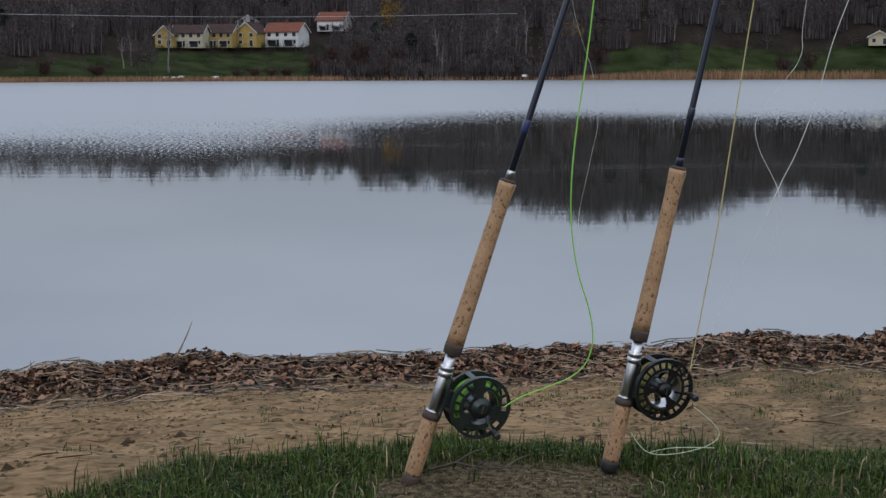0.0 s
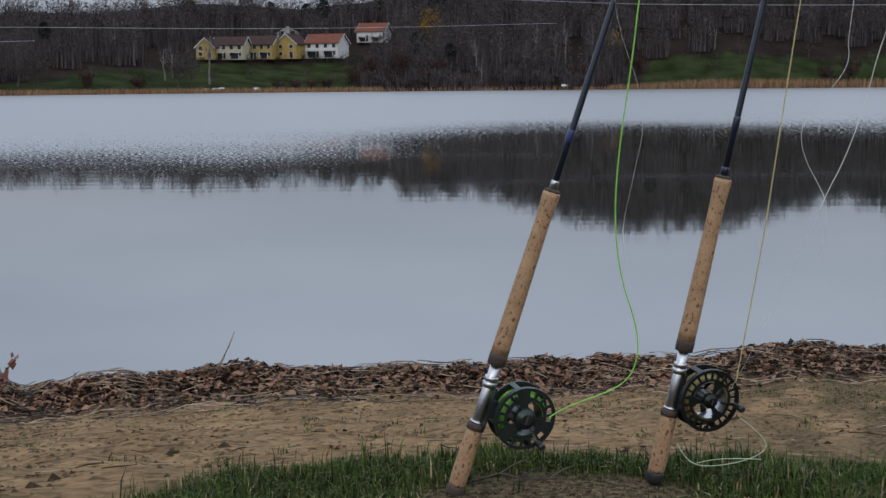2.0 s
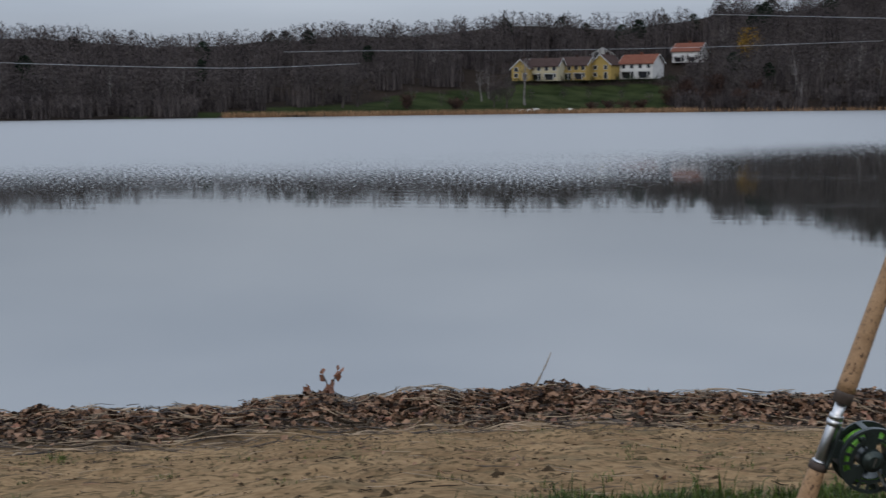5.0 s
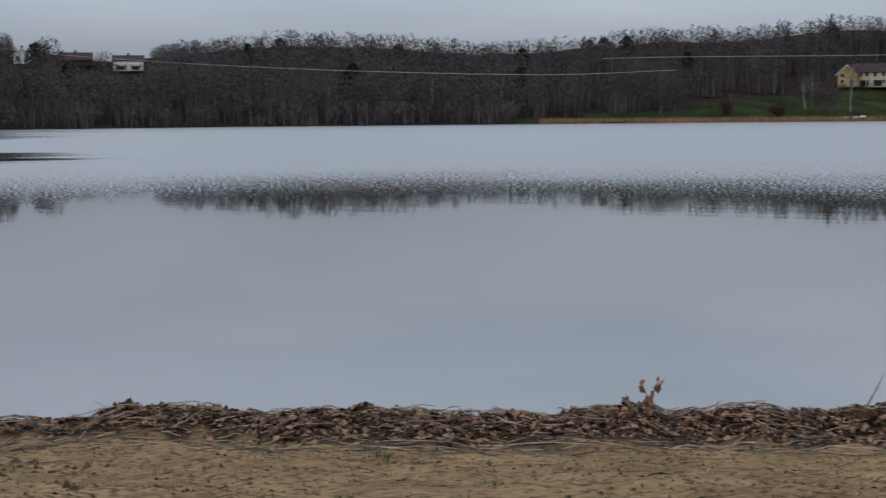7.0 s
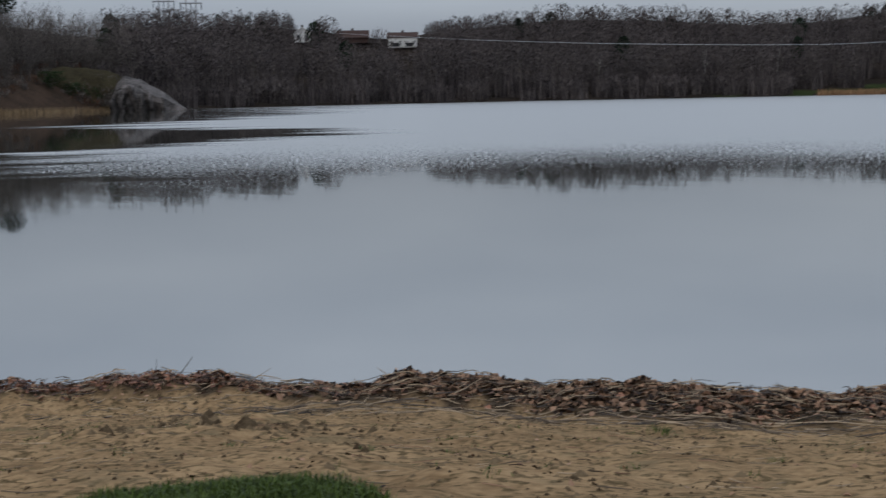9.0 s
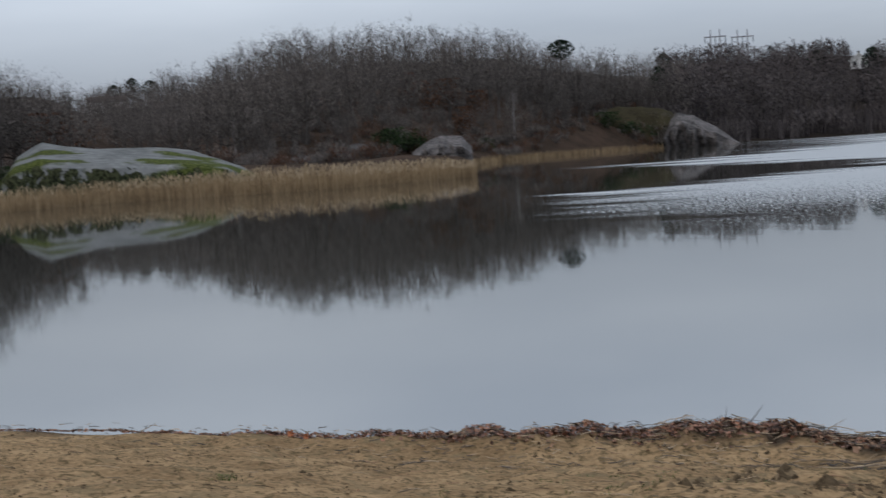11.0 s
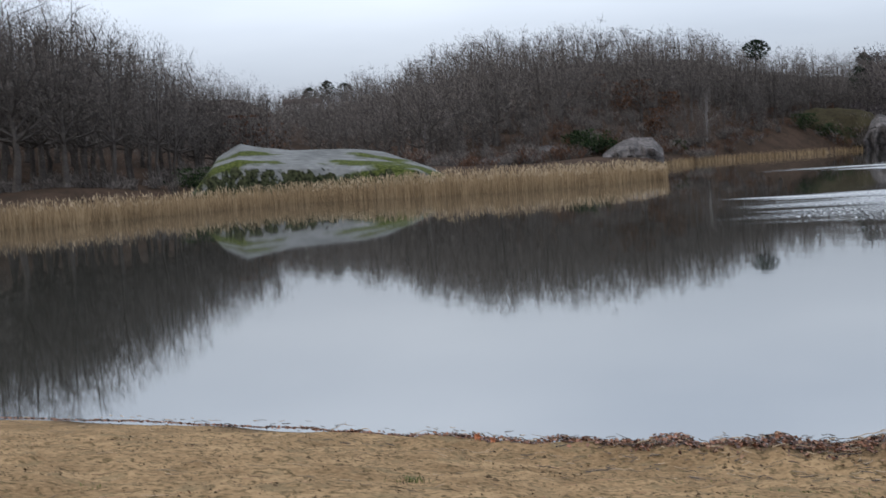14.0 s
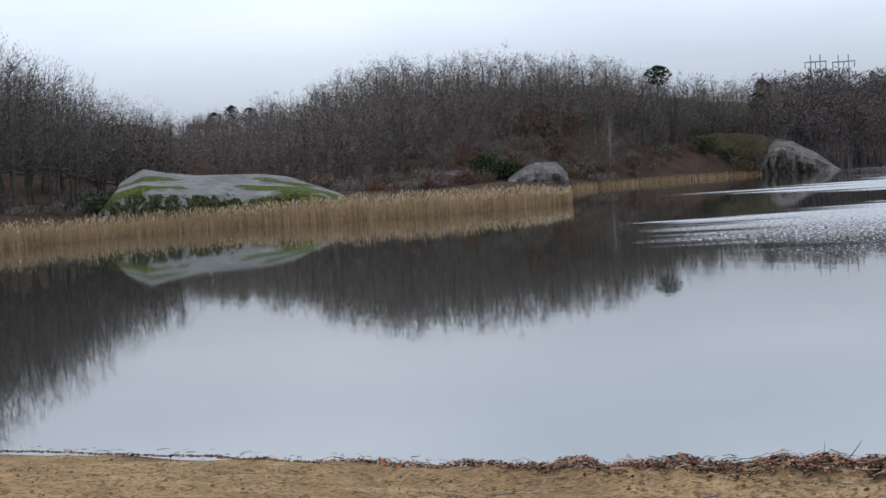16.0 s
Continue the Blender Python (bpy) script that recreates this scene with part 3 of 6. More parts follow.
def bare_tree(seed, h, spread, twigs=1300, trunk_to=0.2, limbs=7, lean=0.0, width=0.055, stems=1, subs=5, fine=4, fill=0.45):
    """Wood (tapered trunk, limbs, branches) and a domed crown of fine twigs; two soups of arrays."""
    g = np.random.default_rng(seed)
    wood, tips = Soup(), []
    cz = h * max(0.46, trunk_to + 0.2)
    for s in range(stems):
        off = np.array([g.normal(0, 0.4), g.normal(0, 0.4), 0]) if stems > 1 else np.zeros(3)
        tz = np.linspace(0, h * 0.8, 6)
        bend = np.cumsum(g.normal(0, 0.016 * h, (6, 2)), 0) + np.outer(tz, [lean, 0]) * (1 if stems == 1 else g.uniform(-1, 1))
        bend -= bend[0]
        axis = np.column_stack([bend, tz]) + off
        r0 = 0.018 * h / (1 if stems == 1 else 1.6)
        wood.add(*tube(axis, r0 * np.array([1.3, 0.95, 0.8, 0.6, 0.38, 0.12]), fine + 1))
        for q in range(limbs):
            a = q * 2.4 + g.uniform(-0.4, 0.4)
            el = np.arcsin(np.clip(-0.35 + 1.33 * (q + g.uniform(0.1, 0.9)) / limbs, -1, 1))
            rad = g.uniform(0.72, 0.95)
            out = np.array([np.cos(a) * np.cos(el), np.sin(a) * np.cos(el), np.sin(el)])
            end = out * [spread, spread, h - cz] * rad + [0, 0, cz] + off
            end[:2] += bend[-1] * 0.7
            z0 = np.clip(end[2] * g.uniform(0.35, 0.6), trunk_to * h, 0.72 * h)
            at = np.array([np.interp(z0, tz, axis[:, c]) for c in range(3)])
            u = np.linspace(0, 1, 5)[:, None]
            limb = at + (end - at) * [1, 1, 0] * u ** 0.8 + (end - at) * [0, 0, 1] * u ** 1.25 + g.normal(0, 0.020 * h, (5, 3)) * u
            wood.add(*tube(limb, r0 * (0.55 - 0.3 * z0 / h) * np.array([1, 0.78, 0.55, 0.34, 0.10]), fine))
            tips.append(np.column_stack([limb[3:], np.tile(out, (2, 1))]))
            for _ in range(subs):
                w = g.uniform(0.3, 1.0)
                b0 = np.array([np.interp(w, u[:, 0], limb[:, c]) for c in range(3)])
                way = out * 0.7 + g.normal(0, 0.55, 3) + [0, 0, 0.15]
                b1 = b0 + way / np.linalg.norm(way) * h * g.uniform(0.09, 0.17)
                mid = (b0 + b1) / 2 + g.normal(0, 0.012 * h, 3)
                wood.add(*tube([b0, mid, b1], r0 * np.array([0.17, 0.11, 0.03]), 3))
                tips.append(np.column_stack([[mid, b1, b1, b1 * 0.6 + mid * 0.4], np.tile(way / np.linalg.norm(way), (4, 1))]))
    pts = np.concatenate(tips)
    k = g.integers(0, len(pts), twigs)
    base = pts[k, :3] + g.normal(0, 0.030 * h, (twigs, 3))
    free = g.random(twigs) < fill
    ball = g.normal(size=(twigs, 3))
    ball[:, 2] = np.abs(ball[:, 2]) - 0.35
    ball /= np.linalg.norm(ball, axis=1)[:, None]
    lobes = g.normal(size=(9, 3))
    lobes /= np.linalg.norm(lobes, axis=1)[:, None]
    swell = 0.80 + 0.22 * np.clip((ball @ lobes.T).max(1), 0, 1) ** 4
    inner = ball * (swell * g.random(twigs) ** 0.45)[:, None] * [spread, spread, h - cz] + [0, 0, cz]
    base = np.where(free[:, None], inner, base)
    # sprays fan outwards and bend up; the shell of the crown stays domed
    rel = (base - [0, 0, cz]) / [spread, spread, h - cz]
    far_out = np.linalg.norm(rel, axis=1)
    squeeze = np.minimum(1, 1.0 / np.maximum(far_out, 1e-6))
    base = rel * squeeze[:, None] * [spread, spread, h - cz] + [0, 0, cz]
    way = np.where(free[:, None], ball, pts[k, 3:]) * 0.8 + g.normal(0, 0.5, (twigs, 3)) + [0, 0, 0.15]
    way *= (g.uniform(0.015, 0.042, twigs) * h * np.where(far_out > 0.9, 0.6, 1.0))[:, None]
    cv, ct = slivers(base, way, width * g.uniform(0.5, 1.4, twigs), g)
    k = h / np.percentile(cv[:, 2], 99)
    for v in wood.v + [cv]:
        v[:, 2] *= k
    return wood, Soup().add(cv, ct)


def conifer(seed, h, spread, clumps=1100, crown_from=0.35, flat=False, leaf=0.065):
    g = np.random.default_rng(seed)
    wood, needles = Soup(), Soup()
    tz = np.linspace(0, h, 6)
    axis = np.column_stack([np.cumsum(g.normal(0, 0.01 * h, (6, 2)), 0), tz])
    wood.add(*tube(axis, 0.016 * h * np.array([1.2, 1, 0.8, 0.6, 0.35, 0.08]), 6))
    f = crown_from + (1 - crown_from) * g.random(clumps) ** (0.7 if flat else 1.1)
    wide = np.where(flat, np.sin(np.clip((f - crown_from) / (1 - crown_from), 0.05, 0.98) * np.pi) ** 0.6, 1.05 - (f - crown_from) / (1 - crown_from))
    lay = f if flat else np.round(f * 9) / 9 + g.normal(0, 0.02, clumps)
    a = np.round(g.uniform(0, 7, clumps)) * 0.9 + g.normal(0, 0.25, clumps) + lay * 17
    rad = spread * wide * np.sqrt(g.random(clumps))
    c = np.column_stack([rad * np.cos(a), rad * np.sin(a), lay * h])
    needles.add(*leaflets(c, leaf * h * g.uniform(0.5, 1.1, clumps), g, 0.35))
    for s in range(14):
        q = g.uniform(crown_from, 0.95)
        b = g.uniform(0, 6.3)
        e = np.array([np.cos(b), np.sin(b), 0.25]) * spread * 0.8
        p0 = np.array([0, 0, q * h])
        wood.add(*tube([p0, p0 + e * 0.6, p0 + e], 0.004 * h * np.array([1, 0.7, 0.2]), 3))
    return wood, needles


def bush(seed, h, spread, twigs=700, width=0.05):
    g = np.random.default_rng(seed)
    wood, crown = Soup(), Soup()
    tips = []
    for _ in range(9):
        a, r = g.uniform(0, 6.3), spread * g.uniform(0.2, 1)
        e = np.array([np.cos(a) * r, np.sin(a) * r, h * g.uniform(0.6, 0.95)])
        wood.add(*tube([e * [0.1, 0.1, 0], e * [0.5, 0.5, 0.55], e], 0.02 * h * np.array([1, 0.7, 0.2]), 3))
        tips += [e * [0.5, 0.5, 0.55], e, e * [0.8, 0.8, 0.8], e * [0.3, 0.3, 0.3]]
    pts = np.array(tips)
    b = pts[g.integers(0, len(pts), twigs)] + g.normal(0, 0.12 * h, (twigs, 3))
    b[:, 2] = np.abs(b[:, 2])
    w = g.normal(0, 0.5, (twigs, 3)) + [0, 0, 0.8]
    crown.add(*slivers(b, w * 0.16 * h, width, g))
    return wood, crown


def merge(soup, proto, at, turn, scale, m_wood=0, m_crown=1):
    c, s = math.cos(turn), math.sin(turn)
    rot = np.array([[c, s, 0], [-s, c, 0], [0, 0, 1]]) * scale
    for q, m in ((proto[0], m_wood), (proto[1], m_crown)):
        v, t, _ = q.arrays()
        soup.add(v @ rot + np.asarray(at), t, m)


def grow(name, proto, mats, at, turn=0.0, scale=1.0, label="", category="tree", group=""):
    """A single tree: trunk with its limbs, and the crown."""
    e = empty_thing(name, at, label, category, group)
    e.matrix_basis = Matrix.LocRotScale(at, Euler((0, 0, turn)), (scale,) * 3)
    proto[0].thing("trunk", [mats[0]], e)
    proto[1].thing("crown", [mats[1]], e, smooth=False)
    return e


# headings and distances that stay open: the lawns and the houses
def open_ground(az, r):
    rs = np.interp(az, SHORE_AZ, SHORE_R)
    d = r - rs
    if 4.9 < az < 11.6 and d < (92 if 7.1 < az < 8.8 else 54):
        return True
    if 3.4 < az < 5.2 and 36 < d < 92:
        return True
    if 11.6 <= az < 18 and d < np.interp(az, (11.6, 14, 18), (50, 38, 26)):
        return True
    if 18 <= az < 24 and d < 14:
        return True
    if (38.5 < az < 40.1 or 40.5 < az < 42.1 or 42.8 < az < 43.8) and 34 < d < 210:
        return True
    if az < -6 and d < np.interp(az, (-40, -14, -6), (44, 42, 20)):
        return True
    return False


FAR = [bare_tree(s, 14.5, 3.9, 760, 0.22, 5, width=0.25, subs=2, fine=3, fill=0.6) for s in (1, 2, 3, 4)] + [bare_tree(s, 13.5, 5.0, 800, 0.18, 6, width=0.26, subs=2, fine=3, fill=0.6) for s in (5, 6, 7)]
CREST = [bare_tree(s, 14.5, w, 1050, 0.2, 4, width=0.27, subs=1, fine=3, fill=0.85) for s, w in ((8, 4.2), (9, 4.8), (10, 5.4))]
FARPINE = [conifer(s, 15.0, 3.0, 400, 0.5, True) for s in (11, 12, 15)]
FARBUSH = [bush(s, 3.5, 2.6, 420, 0.14) for s in (13, 14)]


def stem_clump(seed, wide, low, high, count, width):
    """Upright young stems standing close together."""
    g = np.random.default_rng(seed)
    a, q = g.uniform(0, 6.3, count), wide * np.sqrt(g.random(count))
    base = np.column_stack([np.cos(a) * q, np.sin(a) * q, np.zeros(count)])
    way = np.column_stack([g.normal(0, 0.06, (count, 2)), np.ones(count)]) * g.uniform(low, high, count)[:, None]
    return Soup().add(*tube([(0, 0, 0), (0.1, 0, high * 0.4), (0, 0.1, high * 0.8)], [0.12, 0.09, 0.02], 3)), Soup().add(*slivers(base, way, width * g.uniform(0.5, 1.5, count), g))


STEMS = [stem_clump(s, 4.5, 3.0, 9.0, 130, 0.26) for s in (21, 22, 23)]


def far_woods():
    g = np.random.default_rng(31)
    s = Soup()
    count = 0
    for az in np.arange(-24, 51.0, 0.58):
        for d in ((4, 14, 27, 42, 50, 60, 70, 80, 88, 95, 104) if az < 4.5 else (4, 14, 27, 46, 64, 82, 93, 104)) + ((150, 175, 200) if 36 < az < 47 else ()):
            a, dd = az + g.uniform(-0.35, 0.35), d + g.uniform(-6, 6)
            rs = float(np.interp(a, SHORE_AZ, SHORE_R))
            r = rs + max(dd, 2)
            if open_ground(a, r) or (d < 90 and d != 4 and g.random() < (0.15 if a < 4 else 0.2)):
                continue
            at = polar(a, r, float(land(a, r)) - 0.3)
            if d in (14, 46, 60) and g.random() < 0.6:
                merge(s, FARBUSH[g.integers(2)], polar(a + 0.3, r, float(land(a + 0.3, r)) - 0.2), g.uniform(0, 6), g.uniform(0.9, 1.7), 0, 1)
            if d == 4:
                merge(s, STEMS[g.integers(3)], at, g.uniform(0, 6), g.uniform(0.4, 0.7), 0, 1)
                merge(s, FARBUSH[g.integers(2)], at, g.uniform(0, 6), g.uniform(0.6, 1.5), 0, 1)
                continue
            if d > 70:
                sc = (H + float(np.interp(a, SKY_AZ, SKY_T)) * r * g.uniform(0.96, 1.03) - at[2]) / 14.5
                if sc < 0.3:
                    continue
            pines = g.random() < (0.13 if (d > 78 and a < 24) else 0.03)
            if d <= 70:
                sc = g.uniform(0.78, 1.1) * 0.9 * (0.75 if 38.2 < a < 44.4 and d > 30 else 1.0)
            merge(s, STEMS[g.integers(3)], at, g.uniform(0, 6), sc * (1.32 if d > 70 else 0.95), 0, 1)
            if pines:
                merge(s, FARPINE[g.integers(3)], at, g.uniform(0, 6), sc * 0.88, 0, 2)
            else:
                merge(s, CREST[g.integers(3)] if d > 70 else FAR[g.integers(len(FAR))], at, g.uniform(0, 6), sc, 0, 1)
            count += 1
    s.thing("far_woods", [BARK, TWIGF, NEEDLE], None, False, "dark leafless woods with some pines across the lake", "woods", kind="stuff")


far_woods()

HILLTREE = [bare_tree(s, 11.5, 4.6, 2000, 0.24, 10, width=0.062, subs=4) for s in (41, 42, 43, 44, 45)]
SLIM = [bare_tree(s, 10.5, 2.8, 1000, 0.3, 8, width=0.055, subs=3, fine=3) for s in (46, 47, 48)]


def hill_woods():
    g = np.random.default_rng(37)
    s = Soup()
    for az in np.arange(50.4, 76, 0.85):
        for k in range(8):
            a = az + g.uniform(-0.45, 0.45)
            crest = float(np.interp(a, (50, 56, 60, 66, 72), (285, 240, 212, 205, 230)))
            front = float(np.interp(a, (48, 50, 53, 57, 60, 64, 67, 70, 75), (262, 258, 252, 205, 196, 176, 150, 150, 160)))
            r = front + (crest + 6 - front) * (k + g.uniform(-0.4, 0.4)) / 7
            if k in (0, 1) and 56 < a < 66 and g.random() < 0.5:
                continue
            at = polar(a, r, float(land(a, r)) - 0.2)
            h = min((H + float(np.interp(a, HILL_AZ, HILL_T)) * r * (g.uniform(0.95, 1.04) if k > 4 else g.uniform(0.72, 0.96)) - at[2]), 14.0)
            if h < 2.5:
                continue
            if g.random() < 0.25:
                merge(s, SLIM[g.integers(3)], at, g.uniform(0, 6), h / 10.5)
            else:
                merge(s, HILLTREE[g.integers(5)], at, g.uniform(0, 6), h / 11.5)
    for _ in range(130):
        a = g.uniform(53, 68)
        r = float(np.interp(a, (53, 57, 60, 64, 68), (245, 192, 178, 160, 140))) + g.uniform(0, 32)
        merge(s, SLIM[g.integers(3)], polar(a, r, float(land(a, r)) - 0.1), g.uniform(0, 6), g.uniform(0.22, 0.6))
    for _ in range(130):
        a = g.uniform(50.6, 69)
        r = float(np.interp(a, (50, 53, 57, 60, 64, 69), (243, 241, 188, 172, 150, 120))) + g.uniform(0, 40)
        merge(s, FARBUSH[g.integers(2)], polar(a, r, float(land(a, r)) - 0.1), g.uniform(0, 6), g.uniform(0.25, 0.6))
    # the flat woods that close the cove, and the rise far behind it
    for az in np.arange(66, 75, 0.7):
        for r in (240, 275, 320, 350):
            a = az + g.uniform(-0.4, 0.4)
            zt = H + r * (0.052 if r < 300 else 0.060)
            merge(s, HILLTREE[g.integers(5)], polar(a, r + g.uniform(-8, 8), zt - 11.5), g.uniform(0, 6), g.uniform(0.85, 1.0))
    s.thing("hill_woods", [BARK, TWIG], None, False, "leafless oak woods on the rocky hill beside the cove", "woods", kind="stuff")


hill_woods()


def slope_at(az, slope, lo, hi):
    """The distance at which the land is seen under that slope from the eye."""
    r = np.linspace(lo, hi, 400)
    return float(r[np.argmin(np.abs((land(np.full(400, float(az)), r) - H) / r - slope))])


def undergrowth():
    """Low brush and dead bracken on the open slope, and the hedges before the houses."""
    g = np.random.default_rng(39)
    low = [bush(s, 1.6, 1.3, 150, 0.08) for s in (401, 402, 403)]
    s = Soup()
    for _ in range(420):
        a = g.uniform(50.5, 69)
        r = float(np.interp(a, (50, 53, 57, 60, 64, 69), (246, 243, 186, 170, 150, 120))) + g.uniform(0, 50) * g.random()
        merge(s, low[g.integers(3)], polar(a, r, float(land(a, r)) - 0.05), g.uniform(0, 6), g.uniform(0.35, 1.1), 0, 1 if g.random() < 0.55 else 2)
    for _ in range(130):
        a = g.uniform(50.4, 55.5)
        r = g.uniform(237, 243)
        merge(s, low[g.integers(3)], polar(a, r, float(np.interp(r, (237, 243), (0.4, 4.2)))), g.uniform(0, 6), g.uniform(0.6, 1.5), 0, 1 if g.random() < 0.7 else 2)
    s.thing("slope_brush", [BARK, TWIG, RUSTY], None, False, "low bare brush and rusty bracken on the hillside", "brush", kind="stuff")
    s = Soup()
    for a in np.arange(4.9, 11.7, 0.16):
        r = slope_at(a, 0.0168, 380, 440) + g.uniform(-2, 1)
        merge(s, low[g.integers(3)], polar(a, r, float(land(a, r)) - 0.05), g.uniform(0, 6), g.uniform(0.7, 1.5), 0, 1)
    s.thing("garden_hedge", [BARK, SHRUB], None, False, "dark hedge and shrubs along the gardens of the houses", "hedge", kind="stuff")


undergrowth()


def cove_woods():
    """The near wood at the cove: single trees in front, a thicket behind."""
    g = np.random.default_rng(43)
    protos = [bare_tree(s, 13.0, 4.3, 6500, 0.22, 14, width=0.026, subs=8) for s in (51, 52, 53)] + [bare_tree(s, 12.0, 3.4, 5000, 0.26, 9, width=0.026, stems=2, subs=6) for s in (54, 55)]
    top = lambda a: float(np.interp(a, (73, 75, 76.1, 77.6, 78.8, 80.3, 82.4, 85, 90), (.058, .066, .0725, .0815, .0955, .108, .122, .14, .15)))
    for a, r in ((75.2, 128), (76.4, 122), (77.3, 118), (78.2, 109), (79.0, 104), (79.8, 110), (80.6, 100), (81.5, 106), (82.3, 98), (83.2, 103), (84.2, 97), (85.5, 101), (87.0, 96)):
        z = float(land(a, r)) - 0.1
        h = H + top(a) * r - z
        k = g.integers(len(protos))
        grow("bare_tree", protos[k], (BARK, TWIG), polar(a, r, z), g.uniform(0, 6), h / (13.0 if k < 3 else 12.0), "tall leafless grey-brown tree at the edge of the cove", "tree", "trees at the cove")
    s = Soup()
    for a in np.arange(74.5, 92, 0.75):
        for r in (118, 132, 148):
            b = a + g.uniform(-0.4, 0.4)
            z = float(land(b, r))
            h = (H + top(b) * r * g.uniform(0.78, 0.95)) - z
            merge(s, HILLTREE[g.integers(5)], polar(b, r + g.uniform(-4, 4), z), g.uniform(0, 6), h / 11.5)
        merge(s, FARBUSH[g.integers(2)], polar(a, 96 + g.uniform(-3, 8), 0.8), g.uniform(0, 6), g.uniform(0.25, 0.5))
        for _ in range(3):
            merge(s, FARBUSH[g.integers(2)], polar(a + g.uniform(0, 0.7), g.uniform(97, 116), 1.0), g.uniform(0, 6), g.uniform(0.2, 0.55))
    s.thing("cove_thicket", [BARK, TWIG], None, False, "leafless thicket behind the trees of the cove", "woods", kind="stuff")


cove_woods()

# ---------------------------------------------------------------- reeds


def reeds():
    g = np.random.default_rng(61)
    s = Soup()
    k = 24000
    az = 58.5 + (92 - 58.5) * g.random(k)
    front = np.interp(az, (58.5, 61, 65, 73, 82.5, 92), (91, 86, 80, 82.5, 67.5, 62)) + 1.2 * (noise2(az * 1.5, az * 0, 62) - 0.5)
    depth = np.interp(az, (58.5, 62, 70, 92), (5, 12, 9, 12))
    r = front + depth * g.random(k) ** 1.3
    hh = np.interp(az, (58.5, 60, 67, 74, 92), (1.0, 1.25, 1.35, 1.1, 1.15)) * g.uniform(0.62, 1.12, k) * (0.86 + 0.28 * noise2(az * 2.6, r * 0.4, 63))
    base = polar(az, r, -0.05)
    way = np.column_stack([g.normal(0, 0.10, k), g.normal(0, 0.10, k), hh])
    s.add(*slivers(base, way, g.uniform(0.018, 0.04, k), g), 0)
    q = g.random(k) < np.interp(az, (58, 70, 76, 92), (0.34, 0.26, 0.12, 0.06))
    tip = base[q] + way[q] * 0.92
    w2 = np.column_stack([g.normal(0.04, 0.06, q.sum()), g.normal(0, 0.06, q.sum()), g.uniform(0.12, 0.26, q.sum())])
    s.add(*slivers(tip, w2, 0.06, g), 1)
    s.thing("reed_bed", [REED, PLUME], None, False, "dry golden reed bed standing in the shallow water of the cove", "reeds", kind="stuff")
    s = Soup()
    k = 15000
    az = np.concatenate([-22 + 45 * g.random(k), 48.5 + 10 * g.random(2500)])
    az = az[(az > 40) | ((az < 4) & (az > -5) & (g.random(len(az)) < 0.15)) | (az >= 4) | (az <= -5)]
    n = len(az)
    rs = np.interp(az, SHORE_AZ, SHORE_R)
    r = rs + np.where(az > 40, g.uniform(-3.5, 0.5, n), g.uniform(-5, 2.5, n))
    hh = np.where(az > 40, g.uniform(0.6, 1.1, n), g.uniform(0.9, 1.7, n) * np.interp(az, (-14, -9, -5, 3, 4), (1.8, 2.0, 0.9, 0.9, 1.0)))
    s.add(*slivers(polar(az, r, -0.05), np.column_stack([g.normal(0, 0.15, n), g.normal(0, 0.15, n), hh]), np.where(az > 40, 0.10, 0.22), g), np.where(az > 40, 1, 0))
    s.thing("shore_reeds", [FARREED, REED], None, False, "strip of dry brown reeds along the far shore", "reeds", kind="stuff")


reeds()


def leafy(seed, h, spread, leaves=700, size=0.3, trunk=True):
    """A small tree or bush with leaves on its branches."""
    g = np.random.default_rng(seed)
    wood, crown = bare_tree(seed, h, spread, 10, 0.15, 9, stems=1 if trunk else 3)
    v = wood.arrays()[0]
    pick = v[v[:, 2] > 0.25 * h] if trunk else v[v[:, 2] > 0.02 * h]
    c = pick[g.integers(0, len(pick), leaves)] + g.normal(0, 0.07 * h, (leaves, 3))
    c[:, 2] = np.clip(c[:, 2], 0.03 * h, h)
    return wood, Soup().add(*leaflets(c, size * g.uniform(0.5, 1.2, leaves), g))


